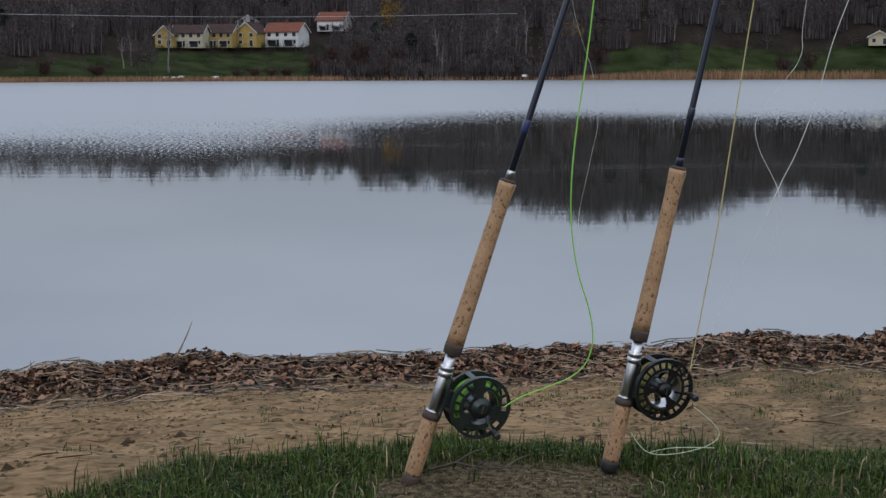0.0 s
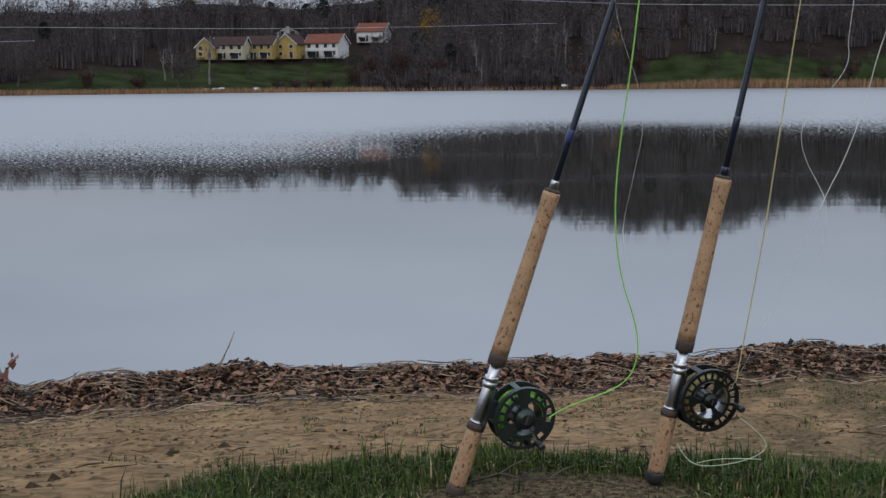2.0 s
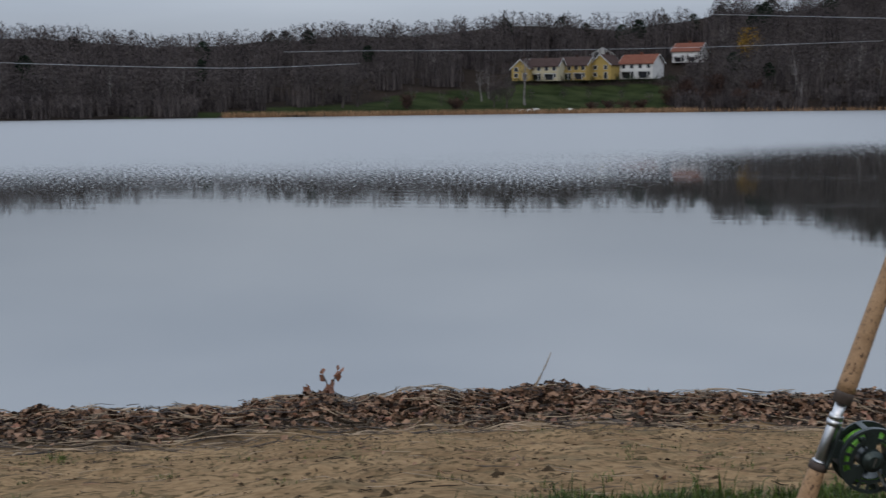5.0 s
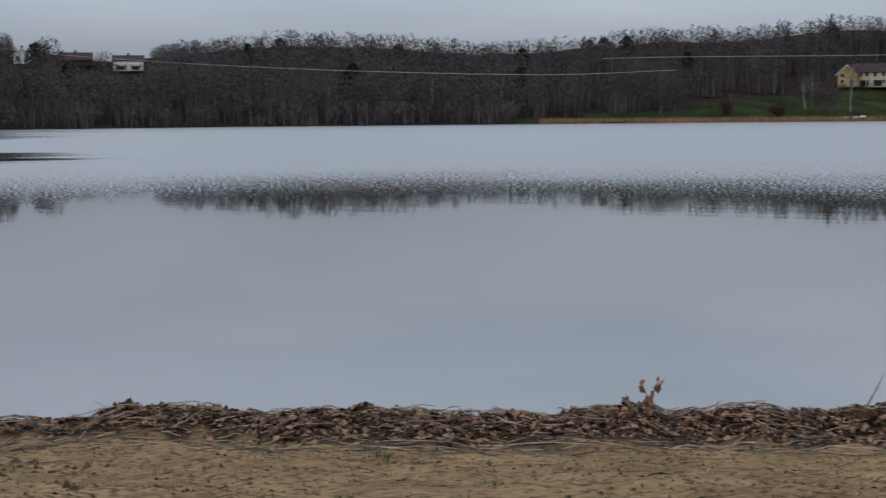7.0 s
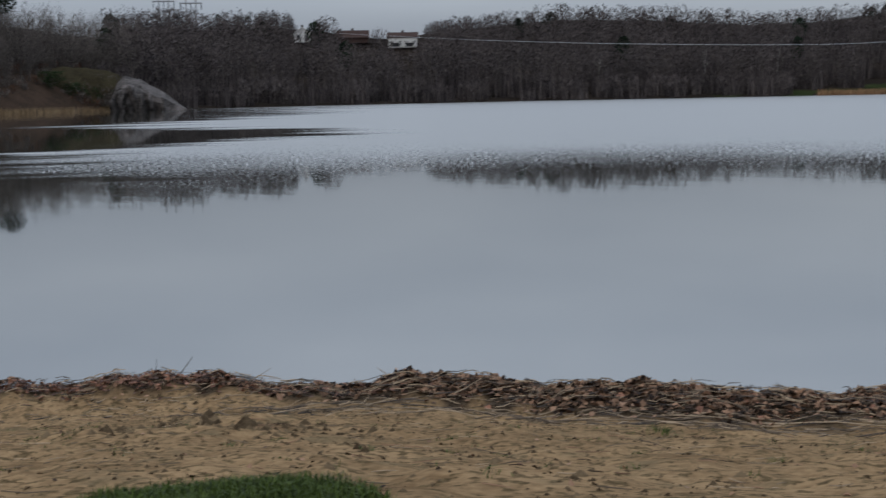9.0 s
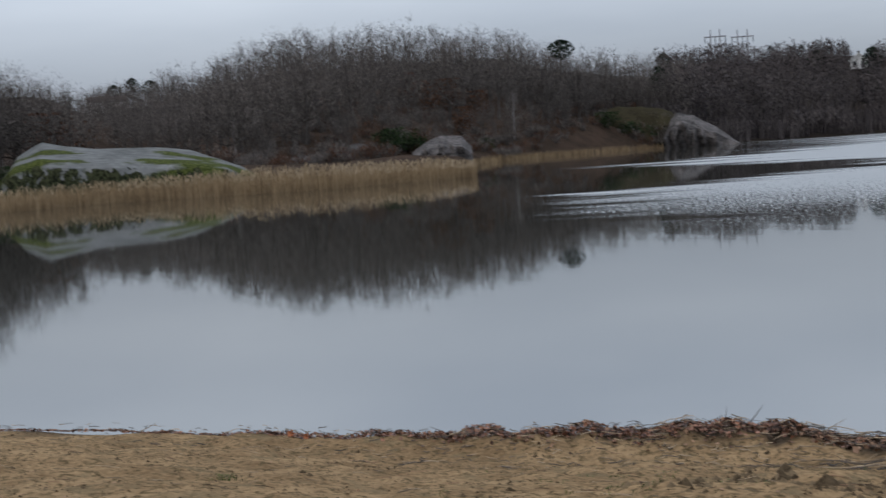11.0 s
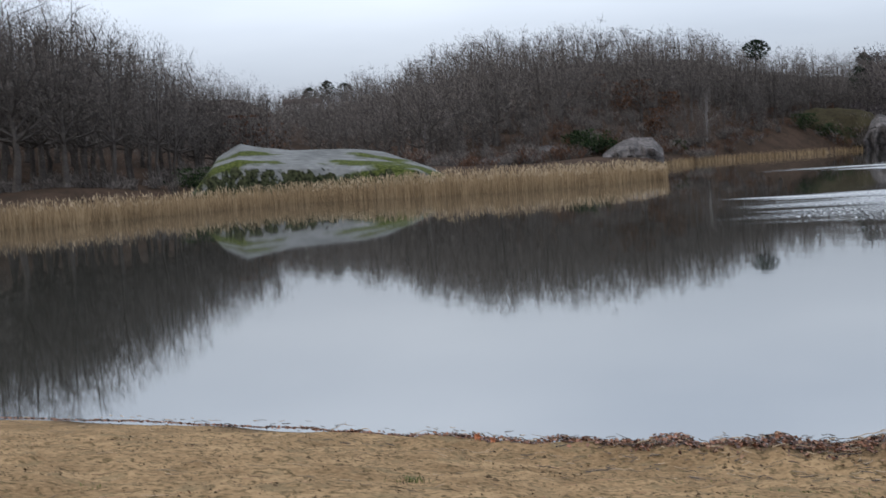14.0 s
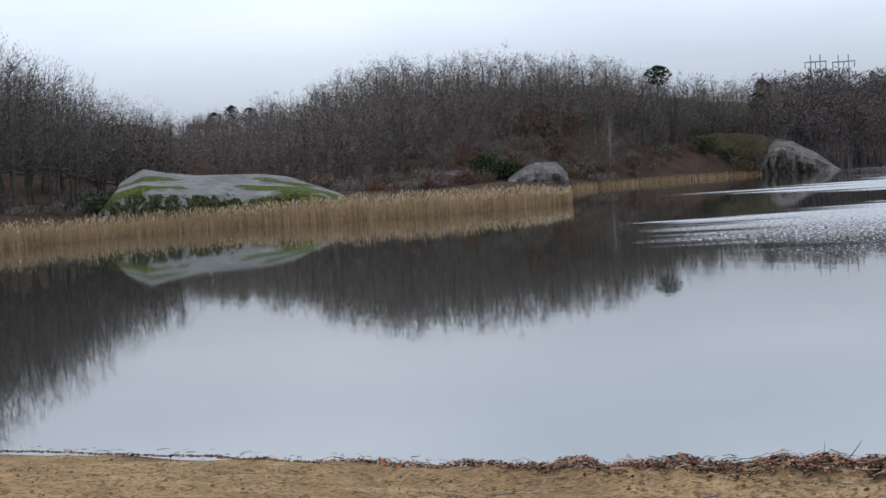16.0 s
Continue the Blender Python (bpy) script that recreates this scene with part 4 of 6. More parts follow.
def single_trees():
    g = np.random.default_rng(71)
    # two pale birches at the foot of the hill
    for a, r, h, lean in ((67.98, 150, 6.4, -0.10), (56.8, 201, 7.8, 0.03)):
        at = spot(a, r, -0.05)
        p = bare_tree(int(a), h, 1.6, 900, 0.35, 4, lean=lean, width=0.03, stems=2, subs=3)
        grow("birch", p, (BIRCHFAR, TWIG), at, radians(a), 1.0, "leaning leafless birch with a pale trunk below the hill", "tree", "birches")
    # the pine that overtops the hill
    r = 236
    at = spot(54.8, r, -0.1)
    top = H + 0.0725 * r
    grow("pine", conifer(72, top - at.z, 2.4, 520, 0.74, True, 0.045), (BARK, NEEDLE), at, 0.4, 1.0, "tall pine with a dark rounded crown above the bare trees", "tree")
    for a, r, t in ((71.9, 330, .063), (71.2, 335, .061), (72.6, 332, .059)):
        at = spot(a, r, -0.1)
        grow("pine", conifer(int(a * 10), H + t * r - at.z, 2.2, 500, 0.5, True), (BARK, NEEDLE), at, 1.0, 1.0, "dark pine far behind the cove", "tree", "pines behind the cove")
    # young oaks that keep their rusty leaves
    for a, r, h in ((60.2, 193, 5.0), (59.4, 197, 5.6), (58.9, 190, 4.2), (61.0, 198, 4.8), (58.2, 200, 5.0), (75.2, 118, 5.5), (74.6, 120, 4.6)):
        grow("young_oak", leafy(int(a * 7), h, 1.6, 420, 0.32), (BARK, RUSTY), spot(a, r, -0.05), a, 1.0, "young oak still holding rusty brown leaves", "tree", "young oaks")
    # dark evergreen shrubs beside the rocks
    for a, r, h, w in ((61.5, 166, 3.0, 2.4), (62.0, 168, 2.2, 2.0), (60.9, 167, 2.2, 1.6), (57.9, 186, 1.6, 1.2), (53.0, 236, 3.0, 2.4), (51.3, 240, 3.2, 2.8), (52.2, 238, 2.6, 2.2), (77.6, 97, 1.6, 1.5), (72.8, 92, 0.9, 1.0), (70.6, 92, 0.8, 1.0), (74.4, 91.5, 0.8, 1.0)):
        grow("shrub", leafy(int(a * 11), h, w, 800, 0.34 if r > 120 else 0.2, False), (BARK, SHRUB), spot(a, r, -0.05), a, 1.0, "dark green evergreen shrub beside the rocks", "shrub", "shrubs by the rocks")
    # across the lake
    for a, d, h in ((2.05, 52, 11.0), (-5.2, 30, 6.0)):
        r = float(np.interp(a, SHORE_AZ, SHORE_R)) + d
        grow("autumn_tree", leafy(int(90 + a), h, 3.2, 700, 0.7), (BARK, YELLOW_LEAF), spot(a, r, -0.1), a, 1.0, "autumn tree with dull yellow leaves before the dark woods", "tree")
    for a, d, h in ((12.6, 22, 9.5), (12.3, 26, 9.0), (10.87, 12, 14.0), (0.3, 18, 13.0), (0.05, 6, 9.0), (-0.75, 20, 13.0), (-1.75, 14, 11.5), (-2.15, 24, 13.5), (-2.9, 15, 13.0), (-3.35, 22, 14.0), (-4.4, 28, 13.0), (-5.2, 20, 12.5), (-9.2, 30, 9.5), (-9.05, 31, 9.0), (3.0, 60, 13.0), (14.4, 50, 12.0), (24.5, 20, 12.0), (27.3, 24, 12.0), (31.5, 18, 11.0)):
        r = float(np.interp(a, SHORE_AZ, SHORE_R)) + d
        grow("birch", bare_tree(int(a * 31) + 700, h, 1.7, 420, 0.4, 7, width=0.10, subs=2), (BIRCHFAR, TWIGF), spot(a, r, -0.1), a, 1.0, "slim birch with a pale trunk before the dark woods", "tree", "birches across the lake")
    for a, d, h, w in ((5.1, 9, 4.6, 3.0), (4.5, 14, 5.6, 3.4), (3.8, 8, 4.4, 3.2), (3.2, 16, 6.0, 3.4), (2.5, 7, 4.2, 3.0), (1.8, 12, 5.0, 3.2), (1.0, 6, 3.6, 2.8), (8.2, 5, 2.0, 2.4), (7.5, 5.5, 2.2, 2.6), (6.8, 5, 2.0, 2.6), (6.2, 5, 2.2, 2.4), (-3.9, 9, 4.0, 3.0), (-6.2, 13, 4.6, 3.2), (-13.5, 10, 4.0, 3.0), (-14.4, 12, 5.0, 3.4), (13.6, 8, 3.0, 2.8), (15.6, 9, 3.4, 3.0)):
        r = float(np.interp(a, SHORE_AZ, SHORE_R)) + d
        grow("bush", bush(int(a * 19) + 900, h, w, 900, 0.16), (BARK, BROWNTWIG), spot(a, r, -0.1), a, 1.0, "dense dark brown leafless bush by the far shore", "bush", "bushes by the far shore")
    for a, d, h, w in ((11.6, 10, 9.5, 2.6), (12.1, 12, 8.0, 2.4), (18.2, 14, 15.0, 5.0), (19.0, 17, 13.0, 4.5), (17.6, 18, 12.0, 4.0)):
        r = float(np.interp(a, SHORE_AZ, SHORE_R)) + d
        grow("dark_tree", bare_tree(int(a * 13), h, w, 2200, 0.08, 12, width=0.13), (BARK, TWIGF), spot(a, r, -0.1), a, 1.0, "dense dark leafless tree on the lawn by the far shore", "tree", "trees on the lawn")
    for a, d, h in ((10.6, 18, 3.4), (9.3, 22, 3.0), (8.3, 22, 2.6), (7.0, 20, 3.0), (5.9, 14, 3.4), (13.2, 22, 4.6), (14.2, 14, 4.0), (15.4, 20, 4.5), (16.4, 12, 3.6), (5.4, 34, 5.0), (4.9, 20, 5.5), (6.4, 6, 2.4), (7.4, 5, 2.6), (8.0, 5, 2.2),
                    (-8.5, 20, 4.0), (-10.2, 26, 5.0), (-12.0, 16, 4.4), (-12.8, 30, 6.0), (-13.6, 8, 5.0), (-14.2, 8, 4.4), (-15.2, 24, 4.2), (-16.0, 30, 4.0), (-9.3, 8, 6.5), (-7.0, 26, 6.0)):
        r = float(np.interp(a, SHORE_AZ, SHORE_R)) + d
        grow("small_tree", bare_tree(int(a * 17) + 400, h, h * 0.42, 420, 0.12, 9, width=0.09), (BARK, TWIGF), spot(a, r, -0.1), a, 1.0, "small leafless tree standing on the lawn", "tree", "trees on the lawn")


single_trees()

# ---------------------------------------------------------------- rocks


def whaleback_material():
    """Pale ice-worn granite: moss in drifts along it; moss, lichen and painted shade darken the steep face."""
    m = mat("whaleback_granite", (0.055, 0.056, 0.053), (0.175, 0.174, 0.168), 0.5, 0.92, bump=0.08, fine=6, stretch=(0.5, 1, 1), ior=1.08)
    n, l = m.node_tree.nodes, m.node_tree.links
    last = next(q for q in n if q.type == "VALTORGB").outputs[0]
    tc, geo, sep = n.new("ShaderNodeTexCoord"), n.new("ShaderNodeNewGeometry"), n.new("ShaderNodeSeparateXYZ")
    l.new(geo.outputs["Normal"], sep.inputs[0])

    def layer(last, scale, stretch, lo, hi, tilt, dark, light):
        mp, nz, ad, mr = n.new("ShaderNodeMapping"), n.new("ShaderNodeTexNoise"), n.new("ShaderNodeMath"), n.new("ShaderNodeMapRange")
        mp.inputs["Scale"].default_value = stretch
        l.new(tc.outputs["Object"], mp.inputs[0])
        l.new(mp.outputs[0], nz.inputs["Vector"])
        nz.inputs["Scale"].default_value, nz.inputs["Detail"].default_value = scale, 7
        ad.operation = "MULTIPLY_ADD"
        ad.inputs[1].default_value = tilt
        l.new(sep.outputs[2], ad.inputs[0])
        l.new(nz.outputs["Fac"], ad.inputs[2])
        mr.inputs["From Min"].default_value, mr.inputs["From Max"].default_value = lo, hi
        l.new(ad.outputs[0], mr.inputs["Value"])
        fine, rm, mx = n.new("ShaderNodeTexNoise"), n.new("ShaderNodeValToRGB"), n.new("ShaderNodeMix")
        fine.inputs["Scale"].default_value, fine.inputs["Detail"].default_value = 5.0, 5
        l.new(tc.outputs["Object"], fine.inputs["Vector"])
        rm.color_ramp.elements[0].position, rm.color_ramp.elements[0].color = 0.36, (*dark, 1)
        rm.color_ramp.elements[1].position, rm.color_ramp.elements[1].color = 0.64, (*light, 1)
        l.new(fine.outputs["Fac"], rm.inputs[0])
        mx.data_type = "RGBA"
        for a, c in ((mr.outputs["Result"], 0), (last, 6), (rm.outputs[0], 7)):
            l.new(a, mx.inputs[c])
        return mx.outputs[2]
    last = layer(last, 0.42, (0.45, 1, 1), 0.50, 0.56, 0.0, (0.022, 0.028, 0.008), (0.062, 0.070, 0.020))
    # dark mottling by steepness: shade on the face mixed into the moss colour
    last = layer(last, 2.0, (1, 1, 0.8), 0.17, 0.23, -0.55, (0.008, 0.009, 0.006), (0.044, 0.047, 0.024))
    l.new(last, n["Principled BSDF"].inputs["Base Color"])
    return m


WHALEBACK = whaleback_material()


def rock(name, az0, az1, r, depth, heights, label, moss=0.5, rough=0.25, face=2.0, level=False, cover=None):
    """A boulder or outcrop across the view between two headings; heights along it over the ground."""
    mid = (az0 + az1) / 2
    half = r * math.radians(abs(az0 - az1)) / 2
    base = spot(mid, r)
    if level:
        base.z = 0.0
    n, k = 64, 26
    u, w = np.meshgrid(np.linspace(-1, 1, n), np.linspace(-1, 1, k), indexing="ij")
    h = np.interp(u, np.linspace(-1, 1, len(heights)), heights)
    z = h * np.clip(1 - np.abs(w) ** face, 0, 1) ** 0.55
    x, y = u * half * (1 + 0.05 * w), w * depth / 2
    seed = int(az0 * 10)
    crack = noise2(x * 0.55 + 9, y * 0.8 + 40, seed) - 0.5 + 0.6 * (noise2(x * 1.7 + 9, y * 2 + 40, seed + 1) - 0.5)
    slab = np.round((noise2(x * 0.5 + 3, z * 1.3 + 5, seed + 2)) * 5) / 5 - 0.5
    z = z + rough * crack * np.clip(z, 0, 1) - 0.35
    y = y - rough * 1.6 * slab * np.clip(1 - (w + 0.3) ** 2, 0, 1)
    v = np.stack([x, y, z], -1).reshape(-1, 3)
    i, j = np.meshgrid(np.arange(n - 1), np.arange(k - 1), indexing="ij")
    q = i * k + j
    t = np.concatenate([np.stack([q, q + k, q + k + 1], -1).reshape(-1, 3), np.stack([q, q + k + 1, q + 1], -1).reshape(-1, 3)])
    s = Soup().add(v, t)
    ob = s.thing(name, [cover or GRANITE], None, cover is not CLIFF, label, "rock")
    ob.matrix_basis = Matrix.Translation(base) @ pose(0, 0, 0, 0, 0, mid)
    return ob


def crag(name, az0, az1, r, depth, heights, label, cover, block=1.6, shelf=0.0, steep=0.35):
    """A rock face of upright blocks under a sloping top; heights over the lake along it."""
    mid = (az0 + az1) / 2
    half = r * math.radians(abs(az0 - az1)) / 2
    base = Vector(polar(mid, r, 0))
    g = np.random.default_rng(int(az0 * 10))
    n, k = 150, 44
    u, w = np.meshgrid(np.linspace(-1, 1, n), np.linspace(-1, 1, k), indexing="ij")
    x = u * half
    h = np.interp(u, np.linspace(-1, 1, len(heights)), heights)
    prof = np.interp(w, (-1, -1 + steep * 0.35, -1 + steep, -0.2, 0.35, 0.8, 1), (0, 0.42 + shelf, 0.60 + shelf * 0.6, 0.86, 1.0, 0.75, 0))
    z = h * prof
    front = np.exp(-((w + 1 - steep * 0.5) / (steep * 0.9)) ** 2)
    cell = np.floor((x + 0.7 * noise2(x * 0.7, z * 0.6, 3)) / block).astype(int) % 97
    tier = np.floor(z / (block * 0.8) + 1.4 * g.random(97)[cell] + 0.9 * noise2(x / block, z * 0, 6)).astype(int) % 31
    push = g.normal(0, 0.10 if cover is WHALEBACK else 0.14, (97, 31))[cell, tier] * block + block * (0.9 * (noise2(x * 0.9 / block + 5, z * 1.1 / block, 8) - 0.5) + (0 if cover is WHALEBACK else 4.5) * (np.abs(noise2(x * 1.7 / block + 0.5 * z / block, z * 0.35 / block, 12) - 0.5) - 0.2))
    y = w * depth / 2 + push * front
    z = z + 0.10 * block * front * (g.random((97, 31))[cell, tier] - 0.5) * np.clip(z, 0, 1) + 0.22 * (noise2(x * 0.5, y * 0.6 + 30, 7) - 0.5) * np.clip(z, 0, 1) - 0.35
    v = np.stack([x, y, z], -1).reshape(-1, 3)
    i, j = np.meshgrid(np.arange(n - 1), np.arange(k - 1), indexing="ij")
    q = i * k + j
    t = np.concatenate([np.stack([q, q + k, q + k + 1], -1).reshape(-1, 3), np.stack([q, q + k + 1, q + 1], -1).reshape(-1, 3)])
    ob = Soup().add(v, t).thing(name, [cover], None, cover is WHALEBACK, label, "rock")
    ob.matrix_basis = Matrix.Translation(base) @ pose(0, 0, 0, 0, 0, mid)
    return ob


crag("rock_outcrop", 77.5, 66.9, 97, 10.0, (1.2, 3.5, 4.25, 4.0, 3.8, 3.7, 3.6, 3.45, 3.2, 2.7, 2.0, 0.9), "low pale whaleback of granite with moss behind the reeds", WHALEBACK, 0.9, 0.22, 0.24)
crag("rock_cliff", 61.0, 58.6, 163, 6.0, (2.2, 3.0, 3.6, 3.9, 3.8, 3.7, 2.4), "small grey rock face at the end of the reeds", CLIFF, 1.3, 0.25, 0.35)
crag("rock_cliff", 50.9, 47.9, 238, 9.0, (2.2, 4.9, 6.1, 5.7, 5.5, 4.6, 3.9, 3.2, 2.2, 1.2, 0.3), "grey rock headland dropping into the lake", CLIFF, 2.0, 0.25, 0.40)
rock("grassy_knoll", 55.2, 49.3, 245, 14.0, (1.0, 4.0, 6.2, 7.4, 7.7, 7.5, 7.2, 6.4, 4.0, 0.5), "grass-topped knoll beside the headland", 1.2, 0.5, 2.0, True, KNOLL)


for a, r, w in ((65.5, 150, 1.3), (64.2, 158, 1.6), (63.2, 165, 1.2)):
    rock("boulder", a + w / 2, a - w / 2, r, 2.2, (0.5, 0.9, 1.1, 0.9, 0.5), "mossy boulder on the leafy slope", 0.5, 0.3, cover=CLIFF)

# ---------------------------------------------------------------- houses across the lake
YELLOW = mat("yellow_render", (0.25, 0.175, 0.055), (0.34, 0.245, 0.085), 0.8, 0.9, ior=1.1)
WHITE = mat("white_render", (0.40, 0.395, 0.38), (0.54, 0.53, 0.51), 0.8, 0.9, ior=1.1)
CREAM = mat("cream_render", (0.30, 0.26, 0.17), (0.38, 0.34, 0.235), 0.8, 0.9, ior=1.1)
DARKROOF = mat("dark_roof_tiles", (0.030, 0.020, 0.018), (0.060, 0.040, 0.035), 0.9, 0.9, bump=0.05, ior=1.1)
REDROOF = mat("red_roof_tiles", (0.10, 0.038, 0.026), (0.155, 0.066, 0.044), 0.9, 0.9, bump=0.05, ior=1.1)
PANE = mat("window_pane", (0.012, 0.014, 0.018), (0.03, 0.033, 0.04), 2, 0.15)
FRAME = mat("white_frame", (0.34, 0.34, 0.33), (0.46, 0.455, 0.44), 4, 0.7, ior=1.1)


def box(bm, x0, x1, y0, y1, z0, z1):
    c = [bm.verts.new((x, y, z)) for z in (z0, z1) for x, y in ((x0, y0), (x1, y0), (x1, y1), (x0, y1))]
    for f in ((0, 3, 2, 1), (4, 5, 6, 7), (0, 1, 5, 4), (1, 2, 6, 5), (2, 3, 7, 6), (3, 0, 4, 7)):
        bm.faces.new([c[i] for i in f])


def house(az, slope, lo, hi, width, depth, eave, ridge, wall, roof, label, gable=False, storeys=2, cols=4, turn=0.0):
    r = slope_at(az, slope, lo, hi)
    e = empty_thing("house", spot(az, r, -0.2), label, "house", "houses across the lake")
    e.matrix_basis = Matrix.Translation(spot(az, r, -0.2)) @ pose(0, 0, 0, 0, 0, az + turn)
    w, d = width / 2, depth / 2
    bm = bmesh.new()
    if gable:
        prof = [(-w, 0), (w, 0), (w, eave), (0, ridge), (-w, eave)]
        f, b = [bm.verts.new((x, -d, z)) for x, z in prof], [bm.verts.new((x, d, z)) for x, z in prof]
    else:
        prof = [(-d, 0), (d, 0), (d, eave), (0, ridge), (-d, eave)]
        f, b = [bm.verts.new((-w, y, z)) for y, z in prof], [bm.verts.new((w, y, z)) for y, z in prof]
    bm.faces.new(f)
    bm.faces.new(b[::-1])
    for i in range(5):
        bm.faces.new((f[i], b[i], b[(i + 1) % 5], f[(i + 1) % 5]))
    part("wall", bm, wall, e)
    bm = bmesh.new()
    o, th = 0.45, 0.22
    for s in (-1, 1):
        span = w if gable else d
        k = (ridge - eave) / span
        a = [(s * (span + o), eave - k * o), (0, ridge), (0, ridge + th), (s * (span + o), eave - k * o + th)]
        L = (d if gable else w) + o
        q = [[bm.verts.new((p, t, z) if gable else (t, p, z)) for p, z in a] for t in (-L, L)]
        bm.faces.new(q[0])
        bm.faces.new(q[1][::-1])
        for i in range(4):
            bm.faces.new((q[0][i], q[1][i], q[1][(i + 1) % 4], q[0][(i + 1) % 4]))
    rf = part("roof", bm, roof, e)
    span = w if gable else d
    k = (ridge - eave) / span
    for t in (-1, 1):
        L = (d if gable else w) + o + 0.03
        for sgn in (-1, 1):
            bm = bmesh.new()
            p = [(sgn * (span + o), eave - k * o - 0.16), (0, ridge - 0.16), (0, ridge + th * 0.9), (sgn * (span + o), eave - k * o + th * 0.9)]
            q = [[bm.verts.new((a, t * b, z) if gable else (t * b, a, z)) for a, z in p] for b in (L, L + 0.06)]
            bm.faces.new(q[0])
            bm.faces.new(q[1][::-1])
            for i in range(4):
                bm.faces.new((q[0][i], q[1][i], q[1][(i + 1) % 4], q[0][(i + 1) % 4]))
            part("verge_board", bm, FRAME, rf)
    bm = bmesh.new()
    box(bm, -0.35, 0.35, -0.3, 0.3, ridge - 0.4, ridge + 0.8)
    part("chimney", bm, roof, rf)
    for st in range(storeys):
        zc = 1.5 + st * (eave - 0.3) / storeys
        if zc + 0.6 > (ridge if gable else eave):
            continue
        for c in range(cols):
            x = -w + width * (c + 0.5) / cols
            if gable and zc > eave - 0.8 and abs(x) > w * 0.5:
                continue
            door = st == 0 and c % 3 == 1
            z0, z1 = (0.2, 2.2) if door else (zc - 0.65, zc + 0.65)
            bm = bmesh.new()
            box(bm, x - 0.62, x + 0.62, -d - 0.05, -d + 0.05, z0, z1)
            fr = part("door" if door else "window", bm, FRAME, e)
            bm = bmesh.new()
            box(bm, x - 0.5, x + 0.5, -d - 0.08, -d, z0 + 0.12, z1 - 0.12)
            part("pane", bm, PANE, fr)
    if storeys > 1 and not gable:
        for x0, x1 in ((-w * 0.85, -w * 0.2), (w * 0.15, w * 0.8)):
            bm = bmesh.new()
            box(bm, x0, x1, -d - 1.4, -d - 0.02, eave * 0.46, eave * 0.46 + 0.14)
            slab = part("balcony", bm, FRAME, e)
            bm = bmesh.new()
            box(bm, x0, x1, -d - 1.42, -d - 1.36, eave * 0.46 + 0.25, eave * 0.46 + 0.95)
            part("balcony_rail", bm, wall, slab)
            for x in (x0 + 0.08, x1 - 0.08):
                bm = bmesh.new()
                box(bm, x - 0.07, x + 0.07, -d - 1.35, -d - 1.2, 0, eave * 0.46)
                part("balcony_post", bm, FRAME, slab)
            # dark sheet under the balcony stands for the shaded recess
            bm = bmesh.new()
            box(bm, x0 + 0.3, x1 - 0.3, -d - 0.06, -d + 0.02, 0.25, eave * 0.44)
            part("recess_dark", bm, PANE, e)
    return e


house(10.85, .0188, 390, 450, 5.2, 8, 3.6, 6.0, YELLOW, DARKROOF, "yellow end house turning its gable to the lake", True, cols=2, turn=-18)
house(9.98, .0186, 392, 450, 9.0, 8, 4.2, 6.4, CREAM, DARKROOF, "cream and yellow terraced house with a dark roof", cols=4, turn=-16)
house(8.75, .0188, 390, 450, 8.5, 8, 4.3, 6.7, YELLOW, DARKROOF, "yellow terraced house with a dark tiled roof", cols=4, turn=-20)
house(7.58, .0190, 392, 450, 6.6, 9, 4.4, 7.2, YELLOW, DARKROOF, "yellow house turning its gable to the lake", True, cols=2, turn=-24)
house(6.2, .0192, 390, 450, 10.5, 8, 4.5, 7.0, WHITE, REDROOF, "white house with a red tiled roof and balconies", cols=4, turn=-24)
house(7.75, .031, 430, 520, 7.0, 8, 2.6, 4.6, WHITE, DARKROOF, "white gabled house higher on the slope", True, cols=2)
house(4.3, .030, 430, 520, 8.5, 8, 3.4, 5.8, WHITE, REDROOF, "white house with a red roof among the trees", cols=4, turn=-20)
house(39.3, .0335, 340, 520, 8.5, 8, 3.0, 4.4, WHITE, DARKROOF, "white house on the wooded ridge", cols=4)
house(41.3, .037, 340, 540, 9.0, 8, 1.6, 3.6, DARKROOF, DARKROOF, "dark house with a low roof on the wooded ridge", storeys=1, cols=4)
house(43.3, .038, 340, 540, 4.5, 6, 2.6, 4.2, WHITE, DARKROOF, "small white house among the trees on the ridge", True, 1, 2)
house(72.9, .046, 250, 420, 7.0, 8, 2.2, 3.2, WHITE, DARKROOF, "pale house half hidden behind the cove", cols=3)
house(-17.0, .0185, 395, 470, 6.0, 6, 2.6, 4.2, CREAM, DARKROOF, "small pale house above the lawn", True, 1, 2)

# ---------------------------------------------------------------- power line
STEEL = mat("galvanised_steel", (0.16, 0.16, 0.17), (0.26, 0.26, 0.27), 1, 0.6, metal=0.4)
WIRE = mat("bright_wire", (0.30, 0.31, 0.33), (0.40, 0.41, 0.43), 1, 0.5, metal=0.3)


